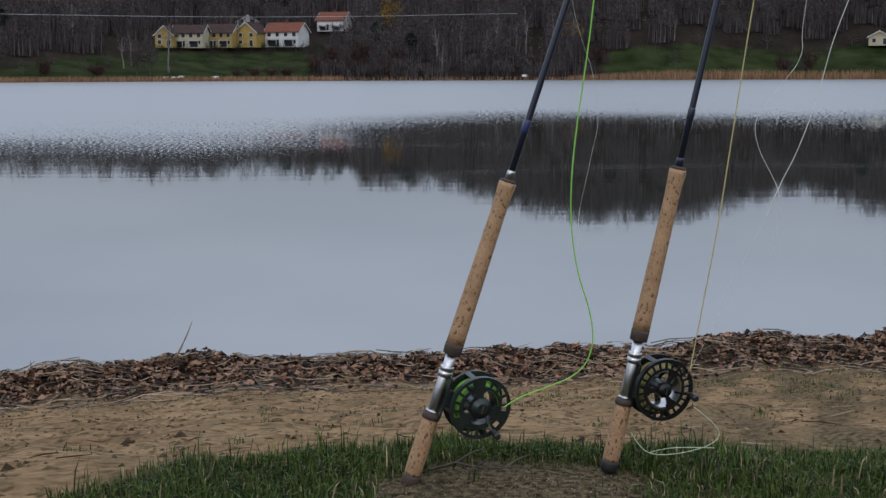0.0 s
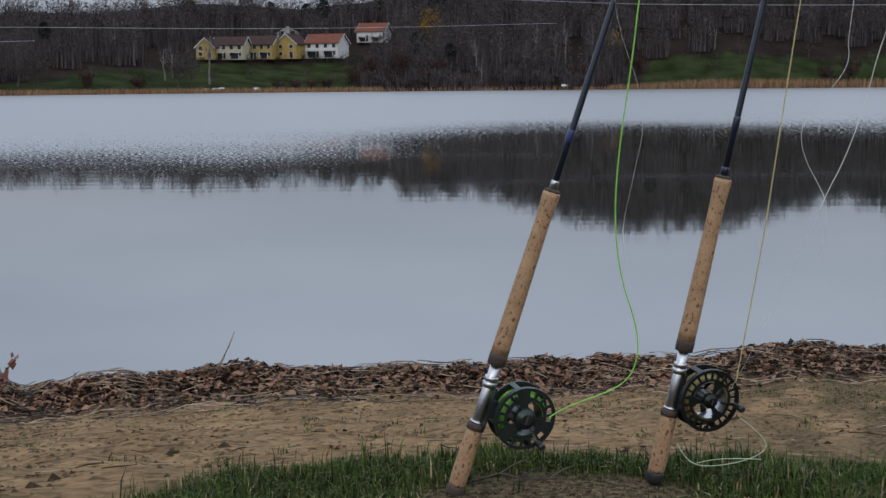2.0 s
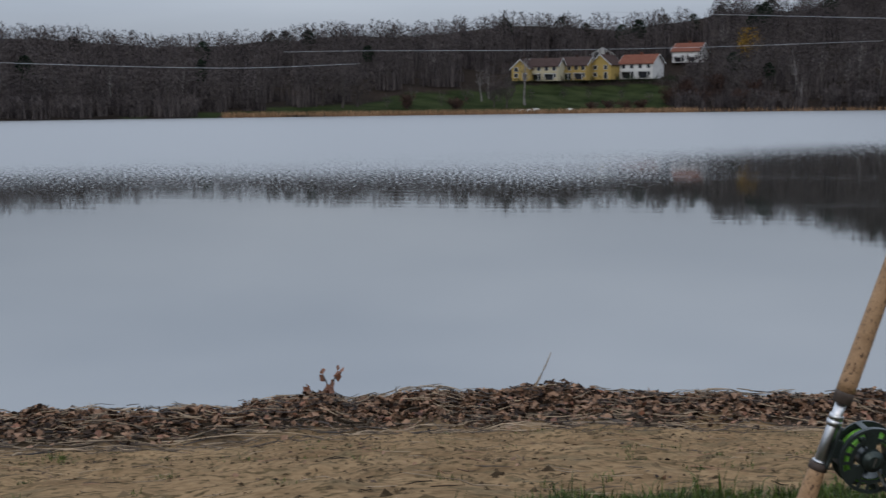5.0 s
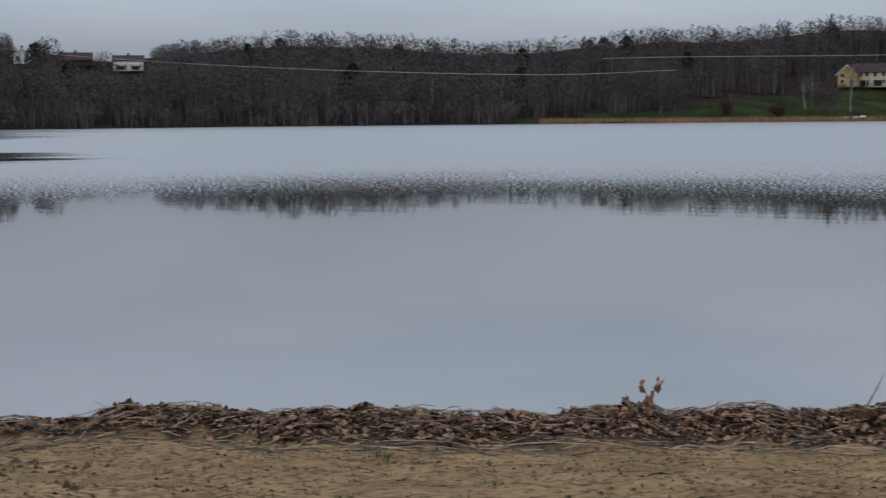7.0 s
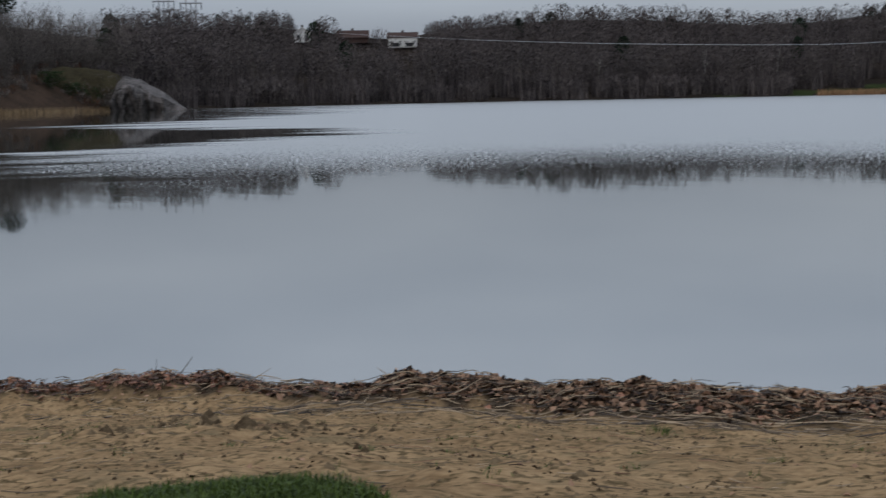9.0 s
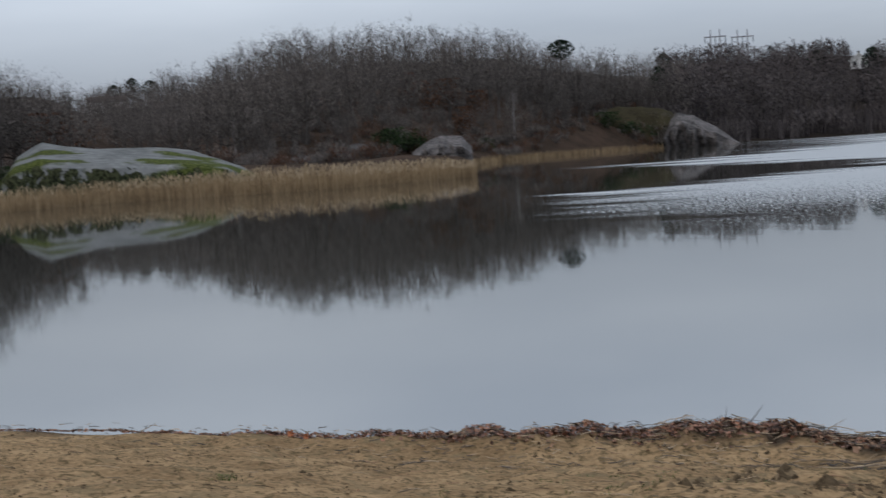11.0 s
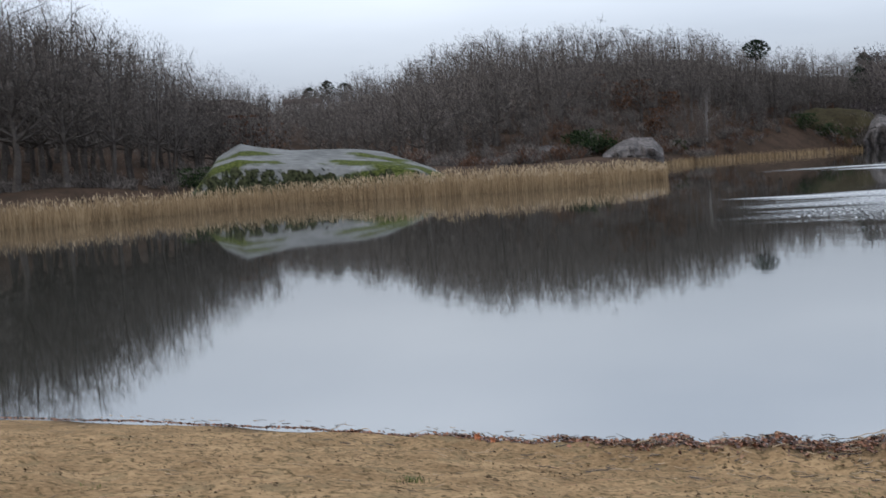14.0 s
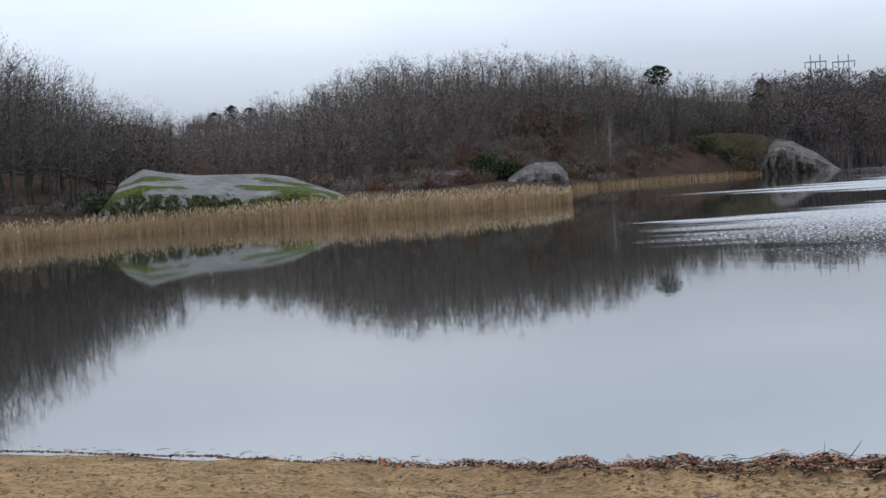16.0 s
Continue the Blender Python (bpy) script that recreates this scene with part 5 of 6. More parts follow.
def pylon(heads, r, bar, top):
    base = spot(sum(heads) / len(heads), r)
    e = empty_thing("pylon", base, "steel power-line pylon with a crossbar above the woods", "pylon", "pylons")
    for a in heads:
        p = polar(a, r, float(land(a, r)) - 0.3) - np.array(base)
        q = p.copy()
        q[2] = top - base.z
        Soup().add(*tube([p, (p + q) / 2, q], [0.32, 0.26, 0.2], 6)).thing("mast", [STEEL], e)
    a, b = polar(heads[0] + 0.25, r, bar) - np.array(base), polar(heads[-1] - 0.25, r, bar) - np.array(base)
    Soup().add(*tube([a, (a + b) / 2, b], [0.25, 0.28, 0.25], 6)).thing("crossbar", [STEEL], e)
    for s in (0.04, 0.5, 0.96):
        p = a + (b - a) * s
        Soup().add(*tube([p, p - [0, 0, 1.2], p - [0, 0, 2.4]], [0.12, 0.16, 0.1], 5)).thing("insulator", [PANE], e)


pylon((48.87, 48.51), 520, H + .0668 * 520, H + .0716 * 520)
pylon((47.83, 47.45), 524, H + .0655 * 524, H + .0702 * 524)


def cable(points, name="power_cable", radius=0.036):
    az, r, t = np.array(points).T
    k = np.linspace(0, len(az) - 1, 40)
    i = np.arange(len(az))
    a, d, s = np.interp(k, i, az), np.interp(k, i, r), np.interp(k, i, t)
    s = np.convolve(np.pad(s, 3, "edge"), np.ones(7) / 7, "valid")
    p = polar(a, d, 0)
    p[:, 2] = H + s * d
    Soup().add(*tube(p, np.full(40, radius), 5)).thing(name, [WIRE], None, True, "thin pale power cable sagging before the woods", "cable", "power cables")


cable(((48.6, 515, .0640), (44.1, 400, .0465), (38.8, 330, .0400), (33.3, 300, .0345), (28.8, 290, .0318), (24.2, 290, .0293), (21, 300, .0290), (17.5, 345, .0320)))
cable(((20.5, 345, .0400), (18.5, 320, .0405), (16.5, 310, .0405), (9.6, 320, .0394), (3, 350, .040), (-3, 400, .042)))
cable(((8, 420, .066), (0.4, 330, .0597), (-6.3, 300, .0540), (-16.4, 290, .0500), (-24, 300, .049)))

# ---------------------------------------------------------------- the far water's edge
PALE = mat("white_spot_coat", (0.42, 0.42, 0.40), (0.6, 0.6, 0.58), 2, 0.6)


def white_spot(az, d, length):
    """An unidentified white spot, given the made-up form of an upturned hull."""
    r = float(np.interp(az, SHORE_AZ, SHORE_R)) + d
    u, w = np.meshgrid(np.linspace(-1, 1, 13), np.linspace(0, np.pi, 9), indexing="ij")
    wide = 0.55 * (1 - np.abs(u) ** 2.5) ** 0.7 + 0.02
    v = np.stack([u * length / 2, np.cos(w) * wide, np.sin(w) * (0.55 - 0.1 * u ** 2) * (1 - np.abs(u) ** 4) ** 0.5], -1).reshape(-1, 3)
    i, j = np.meshgrid(np.arange(12), np.arange(8), indexing="ij")
    q = i * 9 + j
    t = np.concatenate([np.stack([q, q + 9, q + 10], -1).reshape(-1, 3), np.stack([q, q + 10, q + 1], -1).reshape(-1, 3)])
    e = empty_thing("white_spot", spot(az, r), "hull-shaped stand-in for an unknown white spot on the far shore", "boat", "boats on the far shore")
    e.matrix_basis = Matrix.Translation(spot(az, r)) @ pose(0, 0, 0, 0, 0, az)
    Soup().add(v, t).thing("hull", [PALE], e)
    Soup().add(*tube([(-length / 2, 0, 0.5), (0, 0, 0.57), (length / 2, 0, 0.48)], [0.03, 0.04, 0.03], 4)).thing("keel", [PALE], e)


for a, d, n in ((11.0, 3.5, 1.6), (10.65, 3.2, 1.9), (10.4, 3.8, 1.7), (9.05, 3.6, 1.9), (-3.3, 3.0, 1.8)):
    white_spot(a, d, n)


def jetty(az, length):
    r = float(np.interp(az, SHORE_AZ, SHORE_R)) - 5
    e = empty_thing("jetty", polar(az, r, 0), "dark wooden bathing jetty low on the water", "jetty")
    e.matrix_basis = Matrix.Translation(polar(az, r, 0)) @ pose(0, 0, 0, 0, 0, az)
    n = int(length / 0.6)
    for k in range(n):
        bm = bmesh.new()
        x = -length / 2 + k * 0.6
        box(bm, x, x + 0.56, -1.2, 1.2, 0.36, 0.42)
        part("plank", bm, DARKWOOD, e)
    for x in (-length / 2 + 0.4, 0, length / 2 - 0.4):
        bm = bmesh.new()
        box(bm, x - 0.12, x + 0.12, -1.0, 1.0, -1.6, 0.355)
        part("post", bm, DARKWOOD, e)


jetty(19.8, 11)

# ---------------------------------------------------------------- drift line, sand and grass of the beach


def beach_edge(az):
    return np.interp(az, EDGE_AZ, EDGE_R)


def litter():
    g = np.random.default_rng(81)
    k = 46000
    az = -22 + 112 * g.random(k)
    keep = g.random(k) < np.interp(az, (-22, 38, 43, 47, 60, 64, 70, 76, 90), (1, 1, 0.55, 0.8, 0.9, 0.6, 0.4, 0.22, 0.15))
    az = az[keep]
    k = len(az)
    wide = np.interp(az, (-22, 14, 20, 36, 44, 50, 66, 74, 90), (0.40, 0.36, 0.28, 0.24, 0.20, 0.20, 0.14, 0.09, 0.06))
    r = beach_edge(az) - np.interp(az, (-22, 60, 70, 78), (0.42, 0.36, 0.2, 0.1)) + wide * g.normal(0, 0.62, k)
    r = np.minimum(r, beach_edge(az) - 0.02)
    x, y = polar(az, r)[:, 0], polar(az, r)[:, 1]
    pile = 0.075 * noise2(x * 5, y * 5, 83) * np.clip(1 - np.abs(r - beach_edge(az) + 0.38) / 0.6, 0, 1) * np.interp(az, (-22, 62, 70), (1, 1, 0.35))
    c = polar(az, r, 0)
    c[:, 2] = land(az, r) + 0.006 + pile * g.random(k)
    s = Soup()
    red = np.interp(az, (40, 46, 50, 80), (0.05, 0.35, 0.75, 0.8)) > g.random(k)
    for q, m in ((~red, 0), (red, 1)):
        s.add(*leaflets(c[q], g.uniform(0.014, 0.056, q.sum()) * np.interp(az[q], (42, 50, 70), (1, 0.72, 0.6)), g, 0.6), m)
    lump = g.uniform(-20, 46, 22)
    for a in lump:
        n = int(g.integers(30, 90))
        aa = a + g.normal(0, 0.28, n)
        rr = beach_edge(aa) - 0.36 + g.normal(0, 0.05, n)
        cc = polar(aa, rr, 0)
        cc[:, 2] = land(aa, rr) + np.abs(g.normal(0.012, 0.018, n))
        s.add(*leaflets(cc, g.uniform(0.015, 0.045, n), g, 0.4), 2 if g.random() < 0.6 else 0)
    s.thing("leaf_litter", [LEAF, REDLEAF, DARKWOOD], None, False, "wet brown leaves washed up along the waterline", "leaf litter", kind="stuff")
    s = Soup()
    for _ in range(4600):
        a = g.uniform(-22, 88)
        if g.random() > np.interp(a, (-22, 38, 43, 58, 66, 74, 88), (1, 1, 0.8, 0.75, 0.4, 0.22, 0.12)):
            continue
        e = float(beach_edge(a))
        off = abs(g.normal(0, 0.42 if a < 66 else 0.2)) if g.random() < 0.75 else g.uniform(0.3, 1.25)
        rr = e - 0.08 - off
        L = g.uniform(0.03, 0.17) * (1 if g.random() < 0.97 else 2.6) * np.interp(a, (40, 52, 64), (1, 0.6, 0.4))
        yaw = radians(a) + g.normal(0, 0.45)
        n = 4
        u = np.linspace(-0.5, 0.5, n)
        px = -rr * math.sin(radians(a)) + L * u * math.cos(yaw) + 0.0035 * g.normal(size=n)
        py = rr * math.cos(radians(a)) + L * u * math.sin(yaw) + 0.0035 * g.normal(size=n)
        pa, pr = np.degrees(np.arctan2(-px, py)), np.hypot(px, py)
        pz = land(pa, pr) + 0.008 + (0.05 * g.random() if off < 0.6 else 0) + np.abs(g.normal(0, 0.004, n)) + g.normal(0, 0.05) * L * u
        w = g.uniform(0.0012, 0.0032)
        s.add(*tube(np.column_stack([px, py, pz]), [w, w, w * 0.9, w * 0.5], 4), 0 if g.random() < 0.72 else 1)
    # long bleached stems at the foot of the drift
    for _ in range(110):
        a = g.uniform(-20, 46)
        rr = float(beach_edge(a)) - g.uniform(0.55, 1.05)
        L, yaw = g.uniform(0.12, 0.6), radians(a) + g.normal(0, 0.3)
        u = np.linspace(-0.5, 0.5, 6)
        px = -rr * math.sin(radians(a)) + L * u * math.cos(yaw) + g.normal(0, 0.003, 6)
        py = rr * math.cos(radians(a)) + L * u * math.sin(yaw) + g.normal(0, 0.003, 6)
        pz = land(np.degrees(np.arctan2(-px, py)), np.hypot(px, py)) + 0.008 + 0.012 * g.random(6)
        w = g.uniform(0.0014, 0.0034)
        s.add(*tube(np.column_stack([px, py, pz]), w * np.array([1, 1, 1, 0.9, 0.8, 0.5]), 4), 0)
    s.thing("drift_stems", [STEM, DARKWOOD], None, False, "bleached reed stems and twigs along the drift line", "driftwood", kind="stuff")


litter()


def sand_bits():
    """Crumbs, clods and thin sprouts scattered over the sand."""
    g = np.random.default_rng(91)
    k = 16000
    az = -22 + 108 * g.random(k)
    e = beach_edge(az)
    r = 2.35 + (e - 0.5 - 2.35) * g.random(k) ** 0.75
    clump = noise2(az * 0.45, r * 1.6, 92)
    keep = clump > 0.36 + 0.2 * g.random(k)
    az, r = az[keep], r[keep]
    churn = np.exp(-((az - 48) / 7) ** 2 - ((r - 5.6) / 1.0) ** 2)
    k = len(az)
    c = polar(az, r, 0)
    size = g.uniform(0.003, 0.011, k) * (1 + 2.2 * churn) * np.where(g.random(k) < 0.05, 2.2, 1)
    c[:, 2] = land(az, r) + size * 0.12
    # flattened lumps
    dirs = np.array([(1, 0, 0), (0.5, 0.87, 0), (-0.5, 0.87, 0), (-1, 0, 0), (-0.5, -0.87, 0), (0.5, -0.87, 0), (0, 0, 0.5)])
    tri = np.array([(i, (i + 1) % 6, 6) for i in range(6)])
    v = c[:, None] + dirs[None] * size[:, None, None] * g.uniform(0.5, 1.3, (k, 7, 1))
    v[:, :6, 2] = c[:, None, 2] - size[:, None] * 0.35
    t = np.arange(k)[:, None, None] * 7 + tri[None]
    s = Soup().add(v.reshape(-1, 3), t.reshape(-1, 3))
    s.thing("sand_clods", [CLOD], None, True, "damp crumbs and clods scattered over the trodden sand", "clods", kind="stuff")
    s = Soup()
    k = 4500
    az = -22 + 108 * g.random(k)
    r = 2.4 + (beach_edge(az) - 0.6 - 2.4) * g.random(k) ** 0.8
    keep = noise2(az * 0.5 + 9, r * 1.8, 93) > 0.5
    az, r = az[keep], r[keep]
    c = polar(az, r, 0)
    c[:, 2] = land(az, r) + 0.004
    s.add(*leaflets(c, g.uniform(0.006, 0.022, len(az)), g, 0.7), np.tile(np.where(g.random(len(az)) < 0.3, 0, 1), 2))
    for _ in range(700):
        a = g.uniform(-20, 84)
        rr = g.uniform(2.6, float(beach_edge(a)) - 0.6)
        L, yaw = g.uniform(0.015, 0.11), radians(a) + g.normal(0, 0.5)
        px = -rr * math.sin(radians(a)) + L * np.array([-0.5, 0, 0.5]) * math.cos(yaw)
        py = rr * math.cos(radians(a)) + L * np.array([-0.5, 0, 0.5]) * math.sin(yaw)
        pz = land(np.degrees(np.arctan2(-px, py)), np.hypot(px, py)) + 0.004 + 0.004 * g.random(3)
        s.add(*tube(np.column_stack([px, py, pz]), [0.001, 0.0014, 0.0006], 4), 2 if g.random() < 0.6 else 0)
    s.thing("beach_scraps", [LEAF, CLOD, STEM], None, False, "scraps of leaf and straw lying on the sand", "plant scraps", kind="stuff")


sand_bits()


def blades(soup, az, r, height, g, width=0.0032, lean=0.45):
    """Bent grass blades of three triangles."""
    k = len(az)
    p = polar(az, r, 0)
    p[:, 2] = land(az, r) - 0.004
    a = g.uniform(0, 2 * np.pi, k)
    d = np.column_stack([np.cos(a), np.sin(a), np.zeros(k)])
    n = np.column_stack([-np.sin(a), np.cos(a), np.zeros(k)]) * (width * g.uniform(0.6, 1.3, k))[:, None]
    h = np.asarray(height)[:, None]
    b = (np.abs(g.normal(0, lean, k)))[:, None]
    up = np.array([0, 0, 1.0])
    mid = p + up * h * 0.6 + d * h * b * 0.3
    tip = p + up * h * (1 - 0.3 * np.minimum(b, 1.2)) + d * h * b
    v = np.stack([p - n, p + n, mid - n * 0.8, mid + n * 0.8, tip], 1).reshape(-1, 3)
    o = np.arange(k)[:, None] * 5
    t = np.concatenate([o + [[0, 1, 3]], o + [[0, 3, 2]], o + [[2, 3, 4]]])
    return v, t


def meadow():
    g = np.random.default_rng(101)
    s = Soup()
    k = 135000
    az = -23 + 41 * g.random(k)
    out = np.interp(az, (-30, -17, -14, -5, 4, 11, 16, 18), (2.9, 2.85, 2.8, 2.75, 2.6, 2.45, 2.2, 1.9))
    r = 1.75 + (out + 0.02 - 1.75) * g.random(k)
    dens = 0.35 + 0.65 * noise2(az * 0.9, r * 7, 102)
    keep = g.random(k) < dens * (1 - 0.985 * bare_patch(az, r)) * np.clip((out + 0.03 - r) / 0.25, 0.05, 1)
    az, r = az[keep], r[keep]
    h = g.uniform(0.008, 0.029, len(az)) * (0.55 + 0.9 * noise2(az * 0.7, r * 5, 103)) * np.where(g.random(len(az)) < 0.05, 2.2, 1)
    s.add(*blades(s, az, r, h, g, 0.0012, 0.6), np.tile(np.where(g.random(len(az)) < 0.07, 1, 0), 3))
    s.thing("grass", [GRASS, STRAW], None, False, "short green lake-side grass round the rods", "grass", kind="stuff")
    s = Soup()
    k = 16000
    az = 41 + 16 * g.random(k)
    out = 3.0 - 0.014 * (az - 49) ** 2 + 0.1 * (noise2(az * 0.8, az * 0, 104) - 0.5)
    r = out - 0.6 * g.random(k)
    h = g.uniform(0.012, 0.035, k)
    s.add(*blades(s, az, r, h, g, 0.0011, 0.6), 0)
    s.thing("grass", [GRASS, STRAW], None, False, "patch of fresh green grass at the top of the sand", "grass", kind="stuff")
    # single tufts on the sand
    q = Soup()
    for a, t, n, hh in ((30.1, .237, 70, .035), (70.1, .2028, 60, .03), (34.5, .2455, 22, .02), (26, .2555, 26, .02), (8.5, .262, 26, .02), (3.0, .25, 22, .02), (-12, .226, 40, .025), (-14, .222, 36, .025), (-16, .224, 36, .03), (-13, .238, 30, .025), (-9.5, .235, 20, .02), (62, .222, 18, .018), (66, .228, 18, .018), (54, .226, 16, .018), (77, .205, 14, .02), (82.5, .186, 20, .02), (11, .268, 18, .02), (15, .262, 18, .02), (44, .262, 18, .02), (38, .262, 18, .02)):
        rr = slope_at(a, -t, 2.4, 7.5)
        q.add(*blades(q, a + g.normal(0, 0.35, n), rr + g.normal(0, 0.05, n), hh * g.uniform(0.6, 1.5, n), g, 0.0014, 0.8), 0)
    for _ in range(150):
        a = g.uniform(-21, 60)
        rr = float(beach_edge(a)) - g.uniform(0.75, 4.4)
        if rr < 2.9:
            continue
        n = int(g.integers(8, 26))
        q.add(*blades(q, a + g.normal(0, 0.28, n), rr + g.normal(0, 0.03, n), g.uniform(0.008, 0.022, n), g, 0.0016, 0.9), 0)
    for _ in range(60):
        a = g.uniform(-21, -7)
        rr = float(beach_edge(a)) - g.uniform(0.9, 2.6)
        n = int(g.integers(14, 40))
        q.add(*blades(q, a + g.normal(0, 0.4, n), rr + g.normal(0, 0.05, n), g.uniform(0.010, 0.028, n), g, 0.0016, 0.8), 0)
    q.thing("sand_grass", [GRASS], None, False, "small green tufts growing out of the sand", "grass", kind="stuff")


    # chips and dry bits on the bare earth
    q = Soup()
    k = 18000
    a, r = -12 + 19 * g.random(k), 1.75 + 0.75 * g.random(k)
    keep = g.random(k) < bare_patch(a, r)
    a, r = a[keep], r[keep]
    c = polar(a, r, 0)
    c[:, 2] = land(a, r) + 0.002
    q.add(*leaflets(c, g.uniform(0.0015, 0.005, len(a)), g, 0.6), np.tile(g.integers(0, 3, len(a)), 2))
    q.thing("wood_chips", [MULCH, DARKWOOD, CLOD], None, False, "dry chips and crumbs on the bare earth", "wood chips", kind="stuff")


meadow()


def stick(name, az, r, top, lean, length, radius, material, label, bend=0.1, yaw=0.0):
    """A twig planted in the drift line: it leans (degrees from upright) along the shore."""
    e = spot(az, r, 0.01)
    a = radians(lean)
    t = Vector((math.cos(radians(az + yaw)), math.sin(radians(az + yaw)), 0))
    u = np.linspace(0, 1, 6)
    p = np.array([np.array(t) * (length * math.sin(a) * x + bend * length * x * (1 - x)) + np.array((0, 0, length * math.cos(a) * x)) for x in u])
    ob = Soup().add(*tube(p, radius * (1.1 - 0.85 * u), 5, True)).thing(name, [material], None, True, label, "twig", "twigs on the drift line")
    ob.matrix_basis = Matrix.Translation(e)
    return ob


def on_ridge(az, slope):
    return float(beach_edge(az)) - 0.38 - 0.25 * (np.interp(az, (40, 60), (1, 0.3)) * max(0.0, slope - 0.205) / 0.01)


for a, t, lean, L, w, m in ((11.03, .198, 26, .24, .007, STEM), (16.54, .197, 0, .07, .004, DARKWOOD), (24.6, .203, -55, .13, .005, DARKWOOD), (40.6, .198, -52, .12, .004, STEM), (43.4, .1965, 84, .28, .004, DARKWOOD),
                            (-2.0, .195, 72, .22, .004, STEM), (-4.5, .19, 70, .16, .004, STEM), (-8.6, .188, 45, .1, .005, DARKWOOD), (60.8, .197, -62, .15, .004, DARKWOOD), (64, .197, -75, .16, .003, STEM), (55.0, .203, -58, .12, .004, DARKWOOD), (56.6, .2, 45, .1, .003, STEM), (50.1, .203, 8, .09, .003, DARKWOOD), (49.3, .205, 38, .15, .004, DARKWOOD), (73, .186, 65, .12, .003, STEM), (4.3, .197, 2, .05, .006, DARKWOOD), (28.5, .205, -30, .07, .004, STEM), (46.5, .2, 60, .15, .003, STEM)):
    stick("twig", a, on_ridge(a, t), 0, lean, L, w, m, "bare twig sticking up out of the drift line")


def lying_branch(az, r, length, turn, label):
    """A crooked dry branch with side shoots, lying on the earth."""
    g = np.random.default_rng(int(az * 10) + 500)
    n = 7
    u = np.linspace(-0.5, 0.5, n)
    a = radians(az + turn)
    c = polar(az, r)
    px = c[0] + length * u * math.cos(a) + g.normal(0, 0.004, n)
    py = c[1] + length * u * math.sin(a) + g.normal(0, 0.012, n)
    pz = land(np.degrees(np.arctan2(-px, py)), np.hypot(px, py)) + 0.006 + np.abs(g.normal(0, 0.004, n))
    p = np.column_stack([px, py, pz])
    s = Soup().add(*tube(p, 0.0020 * np.linspace(1.2, 0.5, n), 5, True))
    for k in (2, 3, 5):
        e = p[k] + np.array([math.cos(a + 0.6), math.sin(a + 0.6), 0.25]) * 0.05 * g.uniform(0.6, 1.2)
        s.add(*tube([p[k], (p[k] + e) / 2 + [0, 0, 0.003], e], [0.002, 0.0016, 0.0008], 4))
    s.thing("dry_branch", [DARKWOOD], None, True, label, "branch")


lying_branch(-1.2, 2.28, 0.16, 4, "thin dark dry branch lying on the bare earth")
lying_branch(8.2, 6.1, 0.55, 6, "long pale stem lying before the drift line")
lying_branch(2.5, 6.2, 0.5, -3, "long dry stem lying before the drift line")


def leafy_twig():
    az = 19.3
    at = spot(az, on_ridge(az, .199), 0.02)
    e = empty_thing("oak_seedling", at, "withered oak twig with curled brown leaves on the drift line", "twig")
    g = np.random.default_rng(111)
    stems = (((0, 0, 0), (0.01, 0, 0.05), (-0.01, 0, 0.10), (-0.035, 0, 0.155)), ((0.0, 0, 0.06), (0.025, 0, 0.10), (0.05, 0, 0.125), (0.065, 0, 0.155)), ((0, 0, 0), (-0.05, 0, 0.02), (-0.10, 0, 0.04), (-0.12, 0, 0.06)))
    for p in stems:
        Soup().add(*tube(p, [0.004, 0.0035, 0.003, 0.0015], 5)).thing("stem", [DARKWOOD], e)
    pts = np.array([q for p in stems for q in p[1:]] + [(0, 0, 0.04), (0.01, 0, 0.06), (0.02, 0, 0.05), (-0.02, 0, 0.03), (0.02, 0, 0.02), (-0.09, 0, 0.02)])
    for q in pts.repeat(2, 0):
        Soup().add(*leaflets(np.array([q + g.normal(0, 0.010, 3)]), 0.058 * g.uniform(0.6, 1.1), g)).thing("leaf", [REDLEAF], e, False)
    e.matrix_basis = Matrix.Translation(at) @ pose(0, 0, 0, 0, 0, az) @ Matrix.Scale(1.0, 4)


leafy_twig()
ORANGE = mat("orange_leaf", (0.24, 0.075, 0.03), (0.36, 0.13, 0.05), 20, 0.7)
for a, t, s in ((-5.46, .2, .085), (-12.8, .184, .07), (5.6, .205, .06), (19.8, .2, .06), (67.2, .193, .06), (66.6, .196, .05)):
    g = np.random.default_rng(int(a * 10) + 900)
    rr = on_ridge(a, t)
    n = 11
    th = np.linspace(0, 2 * np.pi, n, endpoint=False)
    rad = s / 2 * (0.75 + 0.35 * np.cos(5 * th))
    v = np.column_stack([rad * np.cos(th), 0.25 * rad * np.cos(th) ** 2, rad * np.sin(th)])
    v = np.concatenate([v, [[0, 0.012, 0]]])
    ob = Soup().add(v, [(i, (i + 1) % n, n) for i in range(n)]).thing("maple_leaf", [ORANGE], None, False, "orange maple leaf caught in the drift line", "leaf", "orange leaves")
    ob.matrix_basis = Matrix.Translation(spot(a, rr, s * 0.42)) @ pose(0, 0, 0, -25, 0, a)

# ---------------------------------------------------------------- the two fly rods


